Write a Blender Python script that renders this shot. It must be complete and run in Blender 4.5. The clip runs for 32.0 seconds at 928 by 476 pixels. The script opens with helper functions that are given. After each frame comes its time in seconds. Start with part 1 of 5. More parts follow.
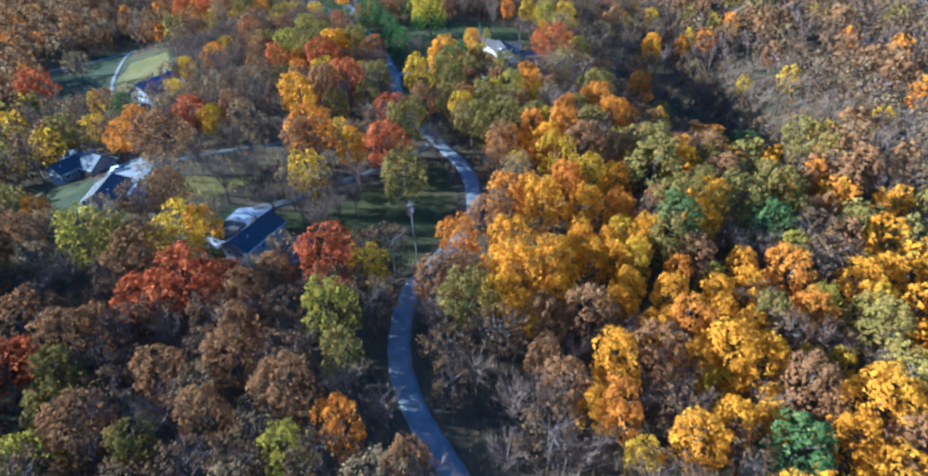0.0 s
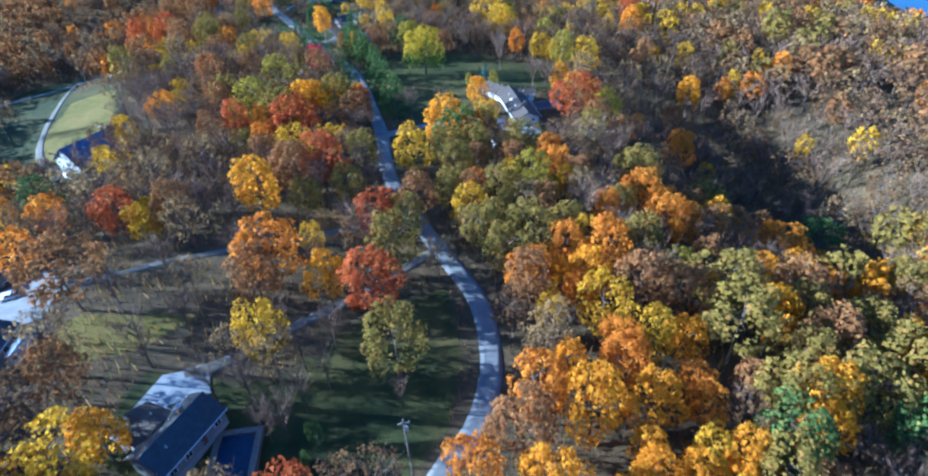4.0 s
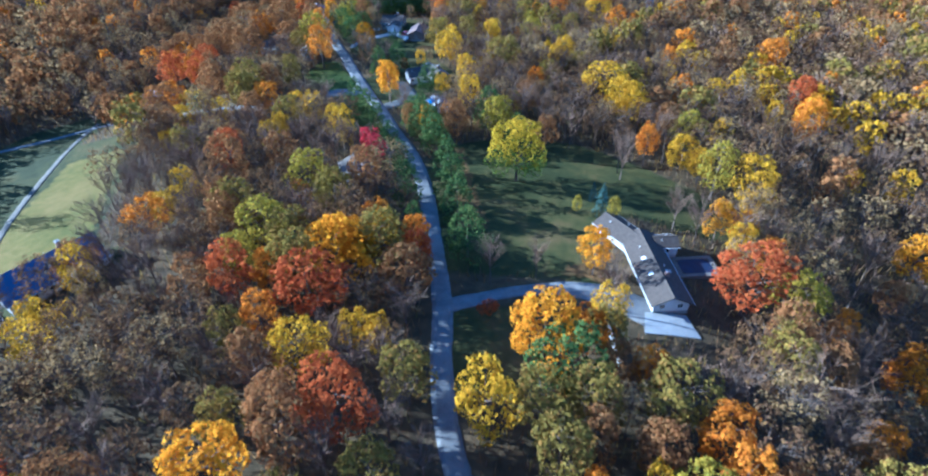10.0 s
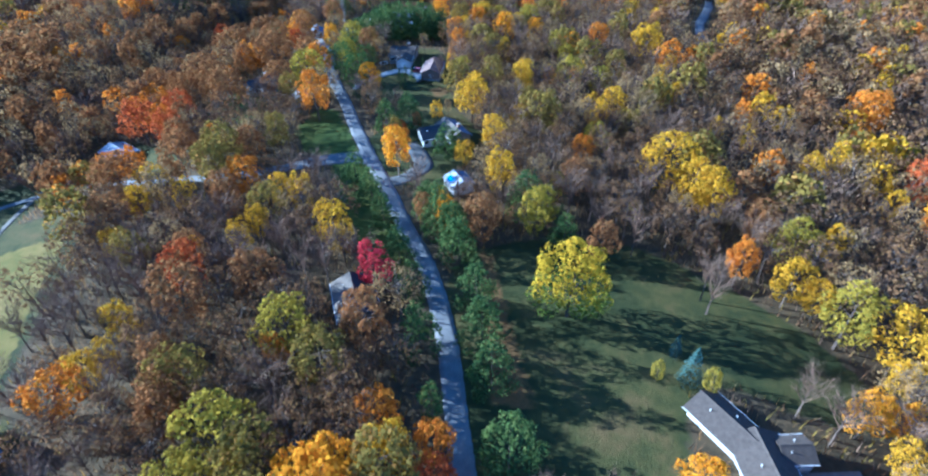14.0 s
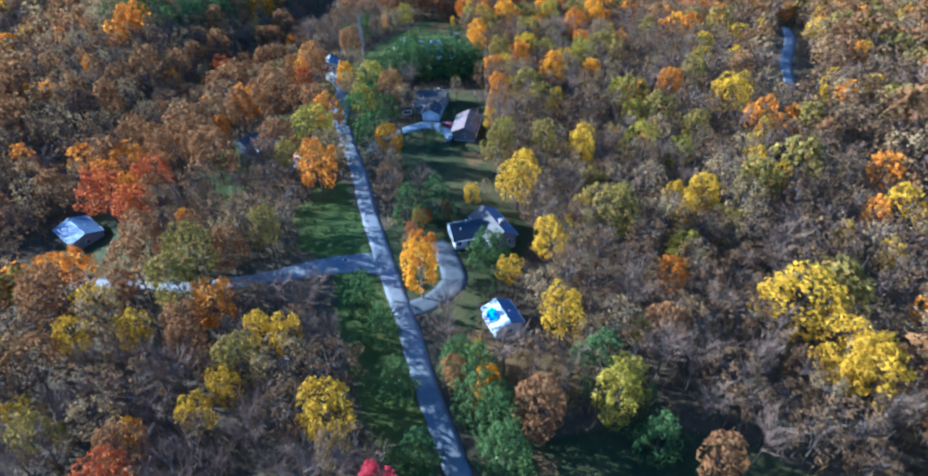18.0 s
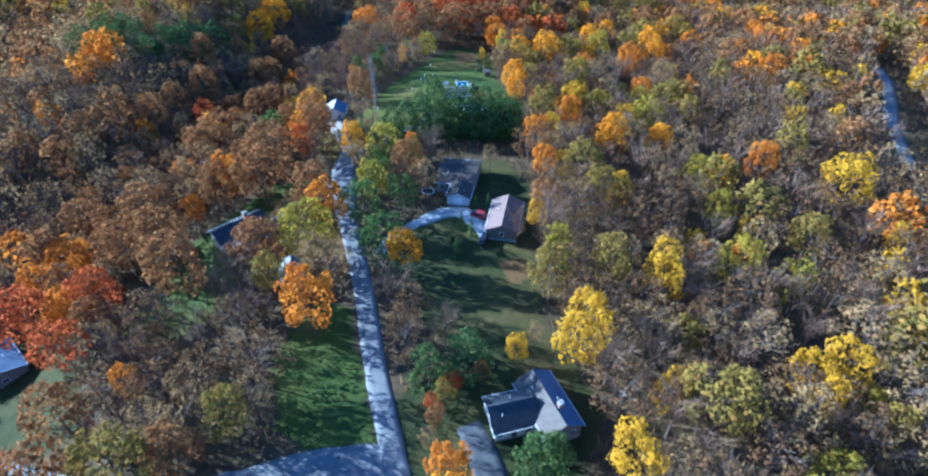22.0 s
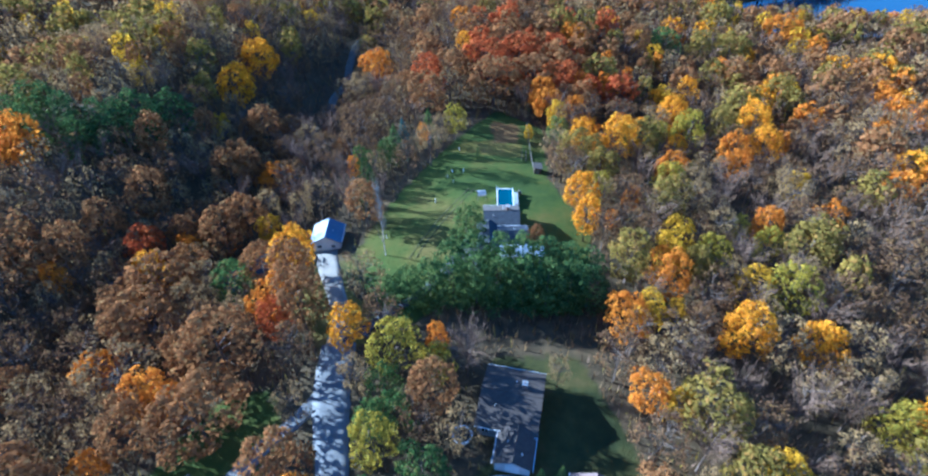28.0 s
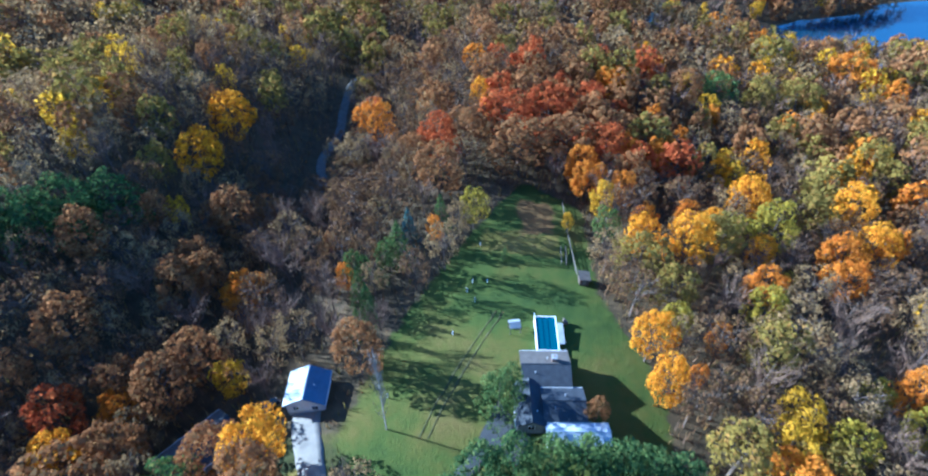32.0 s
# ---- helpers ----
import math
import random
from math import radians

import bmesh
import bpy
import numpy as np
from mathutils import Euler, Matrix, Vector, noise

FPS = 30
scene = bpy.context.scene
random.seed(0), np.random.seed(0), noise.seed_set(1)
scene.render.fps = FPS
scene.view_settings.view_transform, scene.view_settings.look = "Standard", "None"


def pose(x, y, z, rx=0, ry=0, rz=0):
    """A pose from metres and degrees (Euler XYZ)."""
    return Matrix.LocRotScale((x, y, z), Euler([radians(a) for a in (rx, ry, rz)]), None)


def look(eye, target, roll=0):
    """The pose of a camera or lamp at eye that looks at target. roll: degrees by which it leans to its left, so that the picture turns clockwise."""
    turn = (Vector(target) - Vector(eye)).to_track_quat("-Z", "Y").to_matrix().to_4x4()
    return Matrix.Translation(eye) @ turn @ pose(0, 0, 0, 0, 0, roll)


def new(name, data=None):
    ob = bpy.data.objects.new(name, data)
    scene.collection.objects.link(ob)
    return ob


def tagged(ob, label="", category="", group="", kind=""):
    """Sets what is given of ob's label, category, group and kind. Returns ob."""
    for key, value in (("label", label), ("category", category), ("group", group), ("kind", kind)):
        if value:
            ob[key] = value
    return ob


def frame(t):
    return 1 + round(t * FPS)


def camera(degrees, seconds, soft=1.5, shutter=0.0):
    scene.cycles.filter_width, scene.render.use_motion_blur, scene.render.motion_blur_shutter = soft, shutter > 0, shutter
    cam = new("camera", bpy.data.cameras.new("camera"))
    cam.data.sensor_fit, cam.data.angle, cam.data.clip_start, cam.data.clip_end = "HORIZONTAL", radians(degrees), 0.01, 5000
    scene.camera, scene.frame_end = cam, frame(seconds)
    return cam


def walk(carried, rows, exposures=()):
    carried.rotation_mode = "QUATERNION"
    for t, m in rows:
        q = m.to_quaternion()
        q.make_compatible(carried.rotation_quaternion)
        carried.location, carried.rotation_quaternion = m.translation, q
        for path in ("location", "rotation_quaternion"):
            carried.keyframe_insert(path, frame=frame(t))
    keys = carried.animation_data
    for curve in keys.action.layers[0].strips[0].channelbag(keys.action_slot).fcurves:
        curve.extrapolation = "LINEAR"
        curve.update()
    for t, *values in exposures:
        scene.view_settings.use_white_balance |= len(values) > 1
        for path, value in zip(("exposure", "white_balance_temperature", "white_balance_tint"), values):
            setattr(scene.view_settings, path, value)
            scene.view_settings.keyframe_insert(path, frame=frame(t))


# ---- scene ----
cam = camera(79.4, 32.0, soft=2.3, shutter=0.5)
# seconds, eye, target, roll
PATH = [
    (0, (0.0, 0.0, 88.2), (0.0, 1.639, 87.054), -4.1),
    (1, (-0.508, 13.89, 90.064), (-0.499, 15.521, 88.907), -3.9),
    (2, (-1.575, 28.236, 91.765), (-1.55, 29.858, 90.595), -3.5),
    (3, (-1.657, 41.723, 92.644), (-1.629, 43.345, 91.474), -3.5),
    (3.5, (-1.599, 48.283, 93.312), (-1.571, 49.904, 92.14), -3.6),
    (5.5, (-1.486, 76.567, 95.076), (-1.474, 78.181, 93.895), -3.6),
    (6, (-1.313, 83.633, 95.64), (-1.335, 85.246, 94.458), -3.6),
    (7, (-1.537, 97.966, 96.215), (-1.647, 99.577, 95.034), -3.2),
    (8, (-3.542, 111.53, 96.583), (-3.696, 113.142, 95.409), -2.4),
    (9, (-5.85, 125.514, 96.688), (-6.024, 127.127, 95.518), -2.0),
    (10, (-8.315, 139.846, 97.46), (-8.503, 141.454, 96.285), -1.7),
    (11, (-10.774, 153.683, 98.606), (-10.976, 155.286, 97.427), -1.7),
    (12, (-13.525, 167.666, 99.565), (-13.733, 169.264, 98.381), -1.7),
    (13, (-16.66, 181.842, 100.687), (-16.873, 183.433, 99.495), -1.6),
    (14, (-19.791, 195.888, 102.077), (-20.003, 197.47, 100.871), -1.6),
    (14.5, (-21.032, 202.947, 102.447), (-21.249, 204.526, 101.238), -1.7),
    (16.5, (-27.208, 230.727, 103.686), (-27.427, 232.296, 102.466), -1.9),
    (17, (-28.778, 237.636, 104.003), (-28.996, 239.203, 102.779), -1.9),
    (18, (-32.353, 250.983, 104.27), (-32.634, 252.538, 103.045), -1.5),
    (19, (-35.976, 264.591, 104.884), (-36.272, 266.138, 103.652), -1.3),
    (20, (-39.79, 277.992, 105.005), (-40.098, 279.535, 103.772), -1.2),
    (21, (-43.796, 291.746, 105.848), (-44.11, 293.281, 104.605), -1.0),
    (22, (-48.012, 305.237, 106.466), (-48.331, 306.763, 105.213), -1.0),
    (23, (-51.47, 319.282, 106.846), (-51.802, 320.798, 105.584), -1.2),
    (24, (-55.754, 333.11, 107.23), (-56.091, 334.618, 105.96), -1.2),
    (25, (-59.291, 346.386, 108.42), (-59.637, 347.879, 107.135), -1.4),
    (25.5, (-61.276, 352.995, 109.032), (-61.625, 354.48, 107.739), -1.3),
    (27.5, (-70.27, 378.101, 110.594), (-70.619, 379.568, 109.281), -1.0),
    (28, (-72.772, 384.354, 110.579), (-73.12, 385.819, 109.262), -0.8),
    (29, (-77.151, 396.304, 110.045), (-77.501, 397.767, 108.727), -0.7),
    (30, (-81.495, 408.422, 109.262), (-81.845, 409.884, 107.943), -0.6),
    (31, (-85.899, 420.107, 108.375), (-86.251, 421.57, 107.057), -0.6),
    (32, (-89.977, 432.177, 107.758), (-90.319, 433.642, 106.44), -0.5),
]
walk(cam, [(t, look(eye, target, roll)) for t, eye, target, roll in PATH], [(0.0, 2.04, 4050, 5), (32.0, 2.04, 4050, 5)])

# ---- light ----
SUN_WAY = Vector((-0.98, 0.12, 0.375)).normalized()      # towards the sun
world = bpy.data.worlds.new("sky")
scene.world = world
world.use_nodes = True
sky = world.node_tree.nodes.new("ShaderNodeTexSky")
sky.sky_type, sky.sun_disc = "NISHITA", False
sky.sun_elevation = math.asin(SUN_WAY.z)
sky.sun_rotation = math.atan2(SUN_WAY.x, SUN_WAY.y)
sky.altitude, sky.air_density, sky.dust_density, sky.ozone_density = 200, 1.0, 0.2, 4.0
background = world.node_tree.nodes["Background"]
world.node_tree.links.new(sky.outputs["Color"], background.inputs["Color"])
background.inputs["Strength"].default_value = 0.075
sun = new("sun", bpy.data.lights.new("sun", "SUN"))
sun.data.energy, sun.data.angle, sun.data.color = 5.0, radians(0.6), (1.0, 0.91, 0.73)
sun.matrix_world = look((-200, 0, 200), Vector((-200, 0, 200)) - SUN_WAY)


# ---- materials ----
class Nodes:
    """A material's node tree, in short."""

    def __init__(self, name):
        self.mat = bpy.data.materials.new(name)
        self.mat.use_nodes = True
        self.tree = self.mat.node_tree
        self.tree.nodes.clear()

    def add(self, kind, **inputs):
        node = self.tree.nodes.new("ShaderNode" + kind)
        for key, value in inputs.items():
            socket = node.inputs[key.replace("_", " ")]
            if isinstance(value, bpy.types.NodeSocket):
                self.tree.links.new(value, socket)
            else:
                socket.default_value = value
        return node

    def noise(self, scale, detail=3.0, rough=0.6, where=None):
        if where is None:
            where = self.add("NewGeometry").outputs["Position"]
        return self.add("TexNoise", Vector=where, Scale=scale, Detail=detail, Roughness=rough).outputs["Fac"]

    def ramp(self, fac, stops):
        node = self.add("ValToRGB", Fac=fac)
        ramp = node.color_ramp
        while len(ramp.elements) < len(stops):
            ramp.elements.new(0.5)
        for element, (at, colour) in zip(ramp.elements, stops):
            element.position, element.color = at, (*colour, 1)
        return node.outputs["Color"]

    def mix(self, fac, a, b, how="MIX"):
        node = self.add("MixRGB", Fac=fac)
        node.blend_type = how
        for key, value in (("Color1", a), ("Color2", b)):
            if isinstance(value, bpy.types.NodeSocket):
                self.tree.links.new(value, node.inputs[key])
            else:
                node.inputs[key].default_value = (*value, 1)
        return node.outputs["Color"]

    def maths(self, how, a, b=0.0, clamp=False):
        node = self.tree.nodes.new("ShaderNodeMath")
        node.operation, node.use_clamp = how, clamp
        for key, value in ((0, a), (1, b)):
            if isinstance(value, bpy.types.NodeSocket):
                self.tree.links.new(value, node.inputs[key])
            else:
                node.inputs[key].default_value = value
        return node.outputs[0]

    def finish(self, shader):
        out = self.add("OutputMaterial")
        self.tree.links.new(shader, out.inputs["Surface"])
        return self.mat

    def plain(self, colour, rough=0.8, metal=0.0, bump=None, height=0.05, spec=0.3):
        node = self.add("BsdfPrincipled", Roughness=rough, Metallic=metal)
        node.inputs["Specular IOR Level"].default_value = spec
        if isinstance(colour, bpy.types.NodeSocket):
            self.tree.links.new(colour, node.inputs["Base Color"])
        else:
            node.inputs["Base Color"].default_value = (*colour, 1)
        if bump is not None:
            relief = self.add("Bump", Height=bump, Distance=height, Strength=0.8)
            self.tree.links.new(relief.outputs["Normal"], node.inputs["Normal"])
        return self.finish(node.outputs["BSDF"])


def scaled(colour, k):
    return tuple(min(1.0, c * k) for c in colour)


def leaf_material(name, a, b, c=None, glow=0.35, low=None):
    """Leaves between the colours a and b, in patches, some of c, and of the colour low at the foot of the crown; light shines through them."""
    n = Nodes(name)
    isle = n.add("NewGeometry").outputs["Random Per Island"]
    patch = n.noise(0.11, 2.0)
    fine = n.noise(0.7, 2.0)
    fac = n.maths("ADD", n.maths("MULTIPLY", patch, 1.3), n.maths("MULTIPLY", fine, 0.5))
    fac = n.maths("ADD", n.maths("MULTIPLY", isle, 0.5), n.maths("SUBTRACT", fac, 0.65), clamp=True)
    colour = n.ramp(fac, [(0.15, a), (0.55, scaled([(p + q) / 2 for p, q in zip(a, b)], 1.0)), (0.9, b)])
    if c:
        some = n.maths("GREATER_THAN", isle, 0.86)
        colour = n.mix(n.maths("MULTIPLY", some, 0.8), colour, c)
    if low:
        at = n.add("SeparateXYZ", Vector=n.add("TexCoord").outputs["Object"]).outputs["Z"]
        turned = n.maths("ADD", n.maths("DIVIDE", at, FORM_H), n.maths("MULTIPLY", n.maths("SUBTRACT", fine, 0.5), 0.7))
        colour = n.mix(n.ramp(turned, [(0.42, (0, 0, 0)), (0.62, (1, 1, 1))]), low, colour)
    dark = n.ramp(isle, [(0.0, (0.84, 0.84, 0.84)), (1.0, (1.08, 1.08, 1.08))])
    colour = n.mix(1.0, colour, dark, "MULTIPLY")
    front = n.add("BsdfDiffuse", Color=colour, Roughness=0.9)
    back = n.add("BsdfTranslucent", Color=colour)
    both = n.add("MixShader", Fac=glow)
    n.tree.links.new(front.outputs[0], both.inputs[1])
    n.tree.links.new(back.outputs[0], both.inputs[2])
    return n.finish(both.outputs[0])


# the height and the crown's radius at which every form of tree is drawn
FORM_H, FORM_R = 13.0, 4.4

LEAVES = {
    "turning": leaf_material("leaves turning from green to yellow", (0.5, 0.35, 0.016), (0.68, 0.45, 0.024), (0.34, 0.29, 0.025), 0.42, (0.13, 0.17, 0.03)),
    "gold": leaf_material("golden leaves", (0.64, 0.26, 0.008), (0.84, 0.45, 0.016), (0.44, 0.19, 0.02), 0.45),
    "orange": leaf_material("orange leaves", (0.56, 0.185, 0.016), (0.73, 0.32, 0.028), (0.4, 0.15, 0.03), 0.45),
    "rust": leaf_material("rust-brown oak leaves", (0.25, 0.115, 0.042), (0.41, 0.195, 0.066), (0.26, 0.16, 0.06)),
    "red": leaf_material("brick-red leaves", (0.38, 0.08, 0.026), (0.56, 0.165, 0.042), (0.36, 0.12, 0.033), 0.42),
    "pink": leaf_material("crimson-pink leaves", (0.5, 0.035, 0.05), (0.64, 0.085, 0.095)),
    "yellow": leaf_material("yellow leaves", (0.54, 0.31, 0.012), (0.74, 0.45, 0.018), (0.40, 0.25, 0.03), 0.45),
    "lime": leaf_material("yellow-green leaves", (0.3, 0.235, 0.03), (0.5, 0.36, 0.035), (0.2, 0.2, 0.035), 0.42),
    "olive": leaf_material("olive-green leaves", (0.19, 0.145, 0.034), (0.36, 0.25, 0.045), (0.34, 0.18, 0.045)),
    "green": leaf_material("green leaves", (0.075, 0.125, 0.035), (0.16, 0.21, 0.055), (0.25, 0.22, 0.055)),
    "tan": leaf_material("tan leaves", (0.28, 0.175, 0.075), (0.43, 0.28, 0.11), (0.23, 0.16, 0.08)),
    "brown": leaf_material("brown withered leaves", (0.15, 0.082, 0.042), (0.25, 0.142, 0.062), (0.28, 0.165, 0.05)),
    "pine": leaf_material("dark green needles", (0.055, 0.095, 0.034), (0.16, 0.205, 0.052), (0.18, 0.2, 0.06), 0.34),
    "spruce": leaf_material("blue-green needles", (0.06, 0.11, 0.095), (0.12, 0.18, 0.155), None, 0.15),
}


def bark_material(name, a, b):
    n = Nodes(name)
    return n.plain(n.ramp(n.noise(0.9, 4.0), [(0.3, a), (0.7, b)]), 0.95, bump=n.noise(6.0, 2.0), height=0.05)


BARK = bark_material("grey-brown bark", (0.075, 0.053, 0.04), (0.145, 0.108, 0.083))
PALE_BARK = bark_material("pale grey poplar bark", (0.17, 0.15, 0.13), (0.28, 0.25, 0.22))
TWIG = bark_material("grey-brown twigs", (0.125, 0.074, 0.045), (0.205, 0.13, 0.083))


def ground_material():
    n = Nodes("forest floor and lawn")
    big, mid, fine = n.noise(0.045, 4.0), n.noise(0.35, 4.0), n.noise(3.0, 3.0)
    litter = n.ramp(mid, [(0.25, (0.042, 0.027, 0.016)), (0.5, (0.098, 0.061, 0.033)), (0.8, (0.19, 0.115, 0.055))])
    litter = n.mix(n.maths("MULTIPLY", big, 0.4), litter, (0.07, 0.075, 0.03))
    # lawn grass, its colour darkened to stand for the shade on it
    green = n.ramp(n.maths("ADD", n.maths("MULTIPLY", big, 0.7), n.maths("MULTIPLY", mid, 0.3)),
                   [(0.34, (0.015, 0.024, 0.007)), (0.47, (0.036, 0.044, 0.01)), (0.56, (0.07, 0.065, 0.015)), (0.68, (0.125, 0.085, 0.028))])
    dry = n.ramp(n.maths("ADD", n.maths("MULTIPLY", big, 0.6), n.maths("MULTIPLY", mid, 0.4)), [(0.36, (0.11, 0.105, 0.014)), (0.48, (0.165, 0.132, 0.022)), (0.62, (0.235, 0.165, 0.042))])
    # yellower meadow grass, its colour also lightened for the sun on it
    bright = n.ramp(n.maths("ADD", n.maths("MULTIPLY", big, 0.75), n.maths("MULTIPLY", mid, 0.25)), [(0.34, (0.034, 0.062, 0.008)), (0.47, (0.066, 0.09, 0.01)), (0.58, (0.105, 0.1, 0.014)), (0.7, (0.15, 0.108, 0.026))])
    fallen = n.ramp(fine, [(0.35, (0.12, 0.075, 0.025)), (0.7, (0.27, 0.135, 0.04))])
    tags = [n.tree.nodes.new("ShaderNodeAttribute") for _ in range(4)]
    for tag, key in zip(tags, ("grass", "meadow", "straw", "leaf_fall")):
        tag.attribute_name = key
    wavy = n.maths("MULTIPLY", n.maths("SUBTRACT", mid, 0.5), 0.9)
    masks = [n.ramp(n.maths("ADD", tag.outputs["Fac"], wavy), [(0.4, (0, 0, 0)), (0.6, (1, 1, 1))]) for tag in tags]
    colour = litter
    for mask, paint in zip(masks, (green, bright, dry, fallen)):
        colour = n.mix(mask, colour, paint)
    colour = n.mix(n.maths("MULTIPLY", fine, 0.5), colour, scaled((0.05, 0.045, 0.03), 1.0), "MIX")
    return n.plain(colour, 0.95, bump=n.maths("ADD", mid, fine), height=0.25, spec=0.1)


GROUND = ground_material()


def mottled(name, a, b, rough=0.85, scale=0.6, fine=8.0, metal=0.0, height=0.02, spec=0.3):
    n = Nodes(name)
    fac = n.maths("ADD", n.maths("MULTIPLY", n.noise(scale, 4.0), 0.65), n.maths("MULTIPLY", n.noise(fine, 2.0), 0.35))
    return n.plain(n.ramp(fac, [(0.35, a), (0.65, b)]), rough, metal, n.noise(fine, 2.0), height, spec)


ASPHALT = mottled("worn grey asphalt", (0.115, 0.113, 0.113), (0.205, 0.2, 0.195), 0.85, 0.35, 5.0)
TRACK = mottled("earthy gravel track", (0.10, 0.088, 0.072), (0.17, 0.15, 0.125), 0.95, 0.5, 6.0)
FLAT_GRASS = mottled("flattened grass", (0.042, 0.045, 0.014), (0.085, 0.072, 0.025), 0.95, 0.8, 6.0)
# asphalt darkened in colour for the tree shade on the farm drive
SHADED_ASPHALT = mottled("shaded grey asphalt", (0.06, 0.06, 0.062), (0.105, 0.104, 0.104), 0.85, 0.4, 5.0)
FRESH_ASPHALT = mottled("dark fresh asphalt", (0.035, 0.035, 0.038), (0.06, 0.06, 0.062), 0.85, 0.5, 6.0)
GRAVEL = mottled("pale gravel", (0.15, 0.135, 0.115), (0.25, 0.225, 0.19), 0.95, 0.4, 6.0)
CONCRETE = mottled("pale concrete", (0.23, 0.235, 0.24), (0.34, 0.34, 0.34), 0.8, 0.5, 6.0)
SHINGLE = mottled("brown-grey shingles", (0.05, 0.038, 0.03), (0.082, 0.064, 0.052), 0.8, 1.2, 7.0)
DEEP_BLUE_ROOF = mottled("deep blue metal", (0.05, 0.09, 0.18), (0.07, 0.115, 0.22), 0.5, 0.4, 3.0, 0.0)
SLATE = mottled("dark slate-grey shingles", (0.028, 0.03, 0.036), (0.052, 0.056, 0.064), 0.7, 1.0, 7.0)
# blue roofs, and the shaded slope painted on white and tan roofs
BLUE_ROOF = mottled("smooth blue-grey metal", (0.075, 0.115, 0.19), (0.115, 0.16, 0.25), 0.6, 0.4, 3.0, 0.0)
WHITE_ROOF = mottled("white metal", (0.42, 0.43, 0.45), (0.56, 0.56, 0.57), 0.65, 0.4, 3.0, 0.0)
RED_ROOF = mottled("faded brown-red roofing", (0.13, 0.085, 0.07), (0.19, 0.13, 0.11), 0.7, 0.8, 6.0)
# tan roofs, and the sunlit slope painted on dark roofs
TAN_ROOF = mottled("tan shingles", (0.08, 0.068, 0.058), (0.125, 0.106, 0.09), 0.8, 1.0, 7.0)
SIDING = mottled("white siding", (0.5, 0.49, 0.47), (0.64, 0.63, 0.61), 0.6, 0.3, 2.0)
GREY_SIDING = mottled("grey siding", (0.17, 0.165, 0.16), (0.25, 0.24, 0.23), 0.6, 0.3, 2.0)
BRICK = mottled("brown brick wall", (0.22, 0.13, 0.09), (0.34, 0.21, 0.15), 0.85, 1.5, 9.0)
TIMBER = mottled("weathered timber", (0.12, 0.10, 0.08), (0.2, 0.165, 0.135), 0.85, 1.5, 9.0)
WOOD_DARK = mottled("dark stained timber", (0.07, 0.05, 0.04), (0.13, 0.09, 0.07), 0.8, 1.5, 9.0)
WHITE_PAINT = mottled("white paint", (0.72, 0.72, 0.70), (0.82, 0.82, 0.80), 0.5, 1.0, 6.0)
POOL_COVER = mottled("dark blue pool cover", (0.008, 0.013, 0.034), (0.015, 0.024, 0.06), 0.5, 0.6, 4.0)
TARP = mottled("bright blue tarpaulin", (0.03, 0.22, 0.62), (0.06, 0.34, 0.75), 0.5, 0.8, 4.0)
RUBBER = mottled("black rubber", (0.012, 0.012, 0.012), (0.03, 0.03, 0.03), 0.85, 2.0, 9.0)
STEEL = mottled("galvanised steel", (0.45, 0.46, 0.47), (0.58, 0.58, 0.58), 0.4, 2.0, 9.0, 0.8)
STONE = mottled("pale limestone", (0.42, 0.40, 0.36), (0.62, 0.59, 0.54), 0.9, 1.0, 6.0)


def glass_material(name, colour, rough=0.05):
    n = Nodes(name)
    return n.plain(n.ramp(n.noise(0.6), [(0.3, colour), (0.7, scaled(colour, 1.6))]), rough, spec=0.6)


GLASS = glass_material("dark window glass", (0.02, 0.025, 0.03))


def car_paint(name, colour):
    n = Nodes(name)
    node = n.add("BsdfPrincipled", Roughness=0.3)
    node.inputs["Base Color"].default_value = (*colour, 1)
    node.inputs["Coat Weight"].default_value = 0.7
    return n.finish(node.outputs["BSDF"])


def water_material(name, colour, rough, wave, height):
    n = Nodes(name)
    node = n.add("BsdfPrincipled", Roughness=rough)
    node.inputs["Base Color"].default_value = (*colour, 1)
    node.inputs["Specular IOR Level"].default_value = 0.6
    relief = n.add("Bump", Height=n.noise(wave, 3.0), Distance=height, Strength=0.5)
    n.tree.links.new(relief.outputs["Normal"], node.inputs["Normal"])
    return n.finish(node.outputs["BSDF"])


RIVER_WATER = water_material("river water", (0.015, 0.04, 0.07), 0.08, 0.25, 0.15)
POOL_WATER = water_material("turquoise pool water", (0.008, 0.065, 0.09), 0.05, 1.5, 0.03)

# ---- land ----
RIDGE_Y = [-400, 0, 105, 162, 230, 300, 370, 440, 505, 540, 600, 650, 750, 900, 1500]
RIDGE_Z = [2, 3, 6.5, 10.5, 12.3, 12.3, 13.6, 14, 13.5, 10.5, 7, 3, -6, -8, 5]
LINE_Y = [-400, 0, 105, 162, 230, 300, 370, 440, 505, 600, 800, 1500]
LINE_X = [-10, -12, -10, -8, -23, -40, -72, -98, -104, -110, -120, -120]
SIDE_U = [-600, -350, -220, -160, -110, -60, -15, 40, 80, 150, 220, 320, 600]
SIDE_Z = [-2, 4, -3, -9, -6, -1.5, 0, -1, -3, -7, -12, -22, -22]
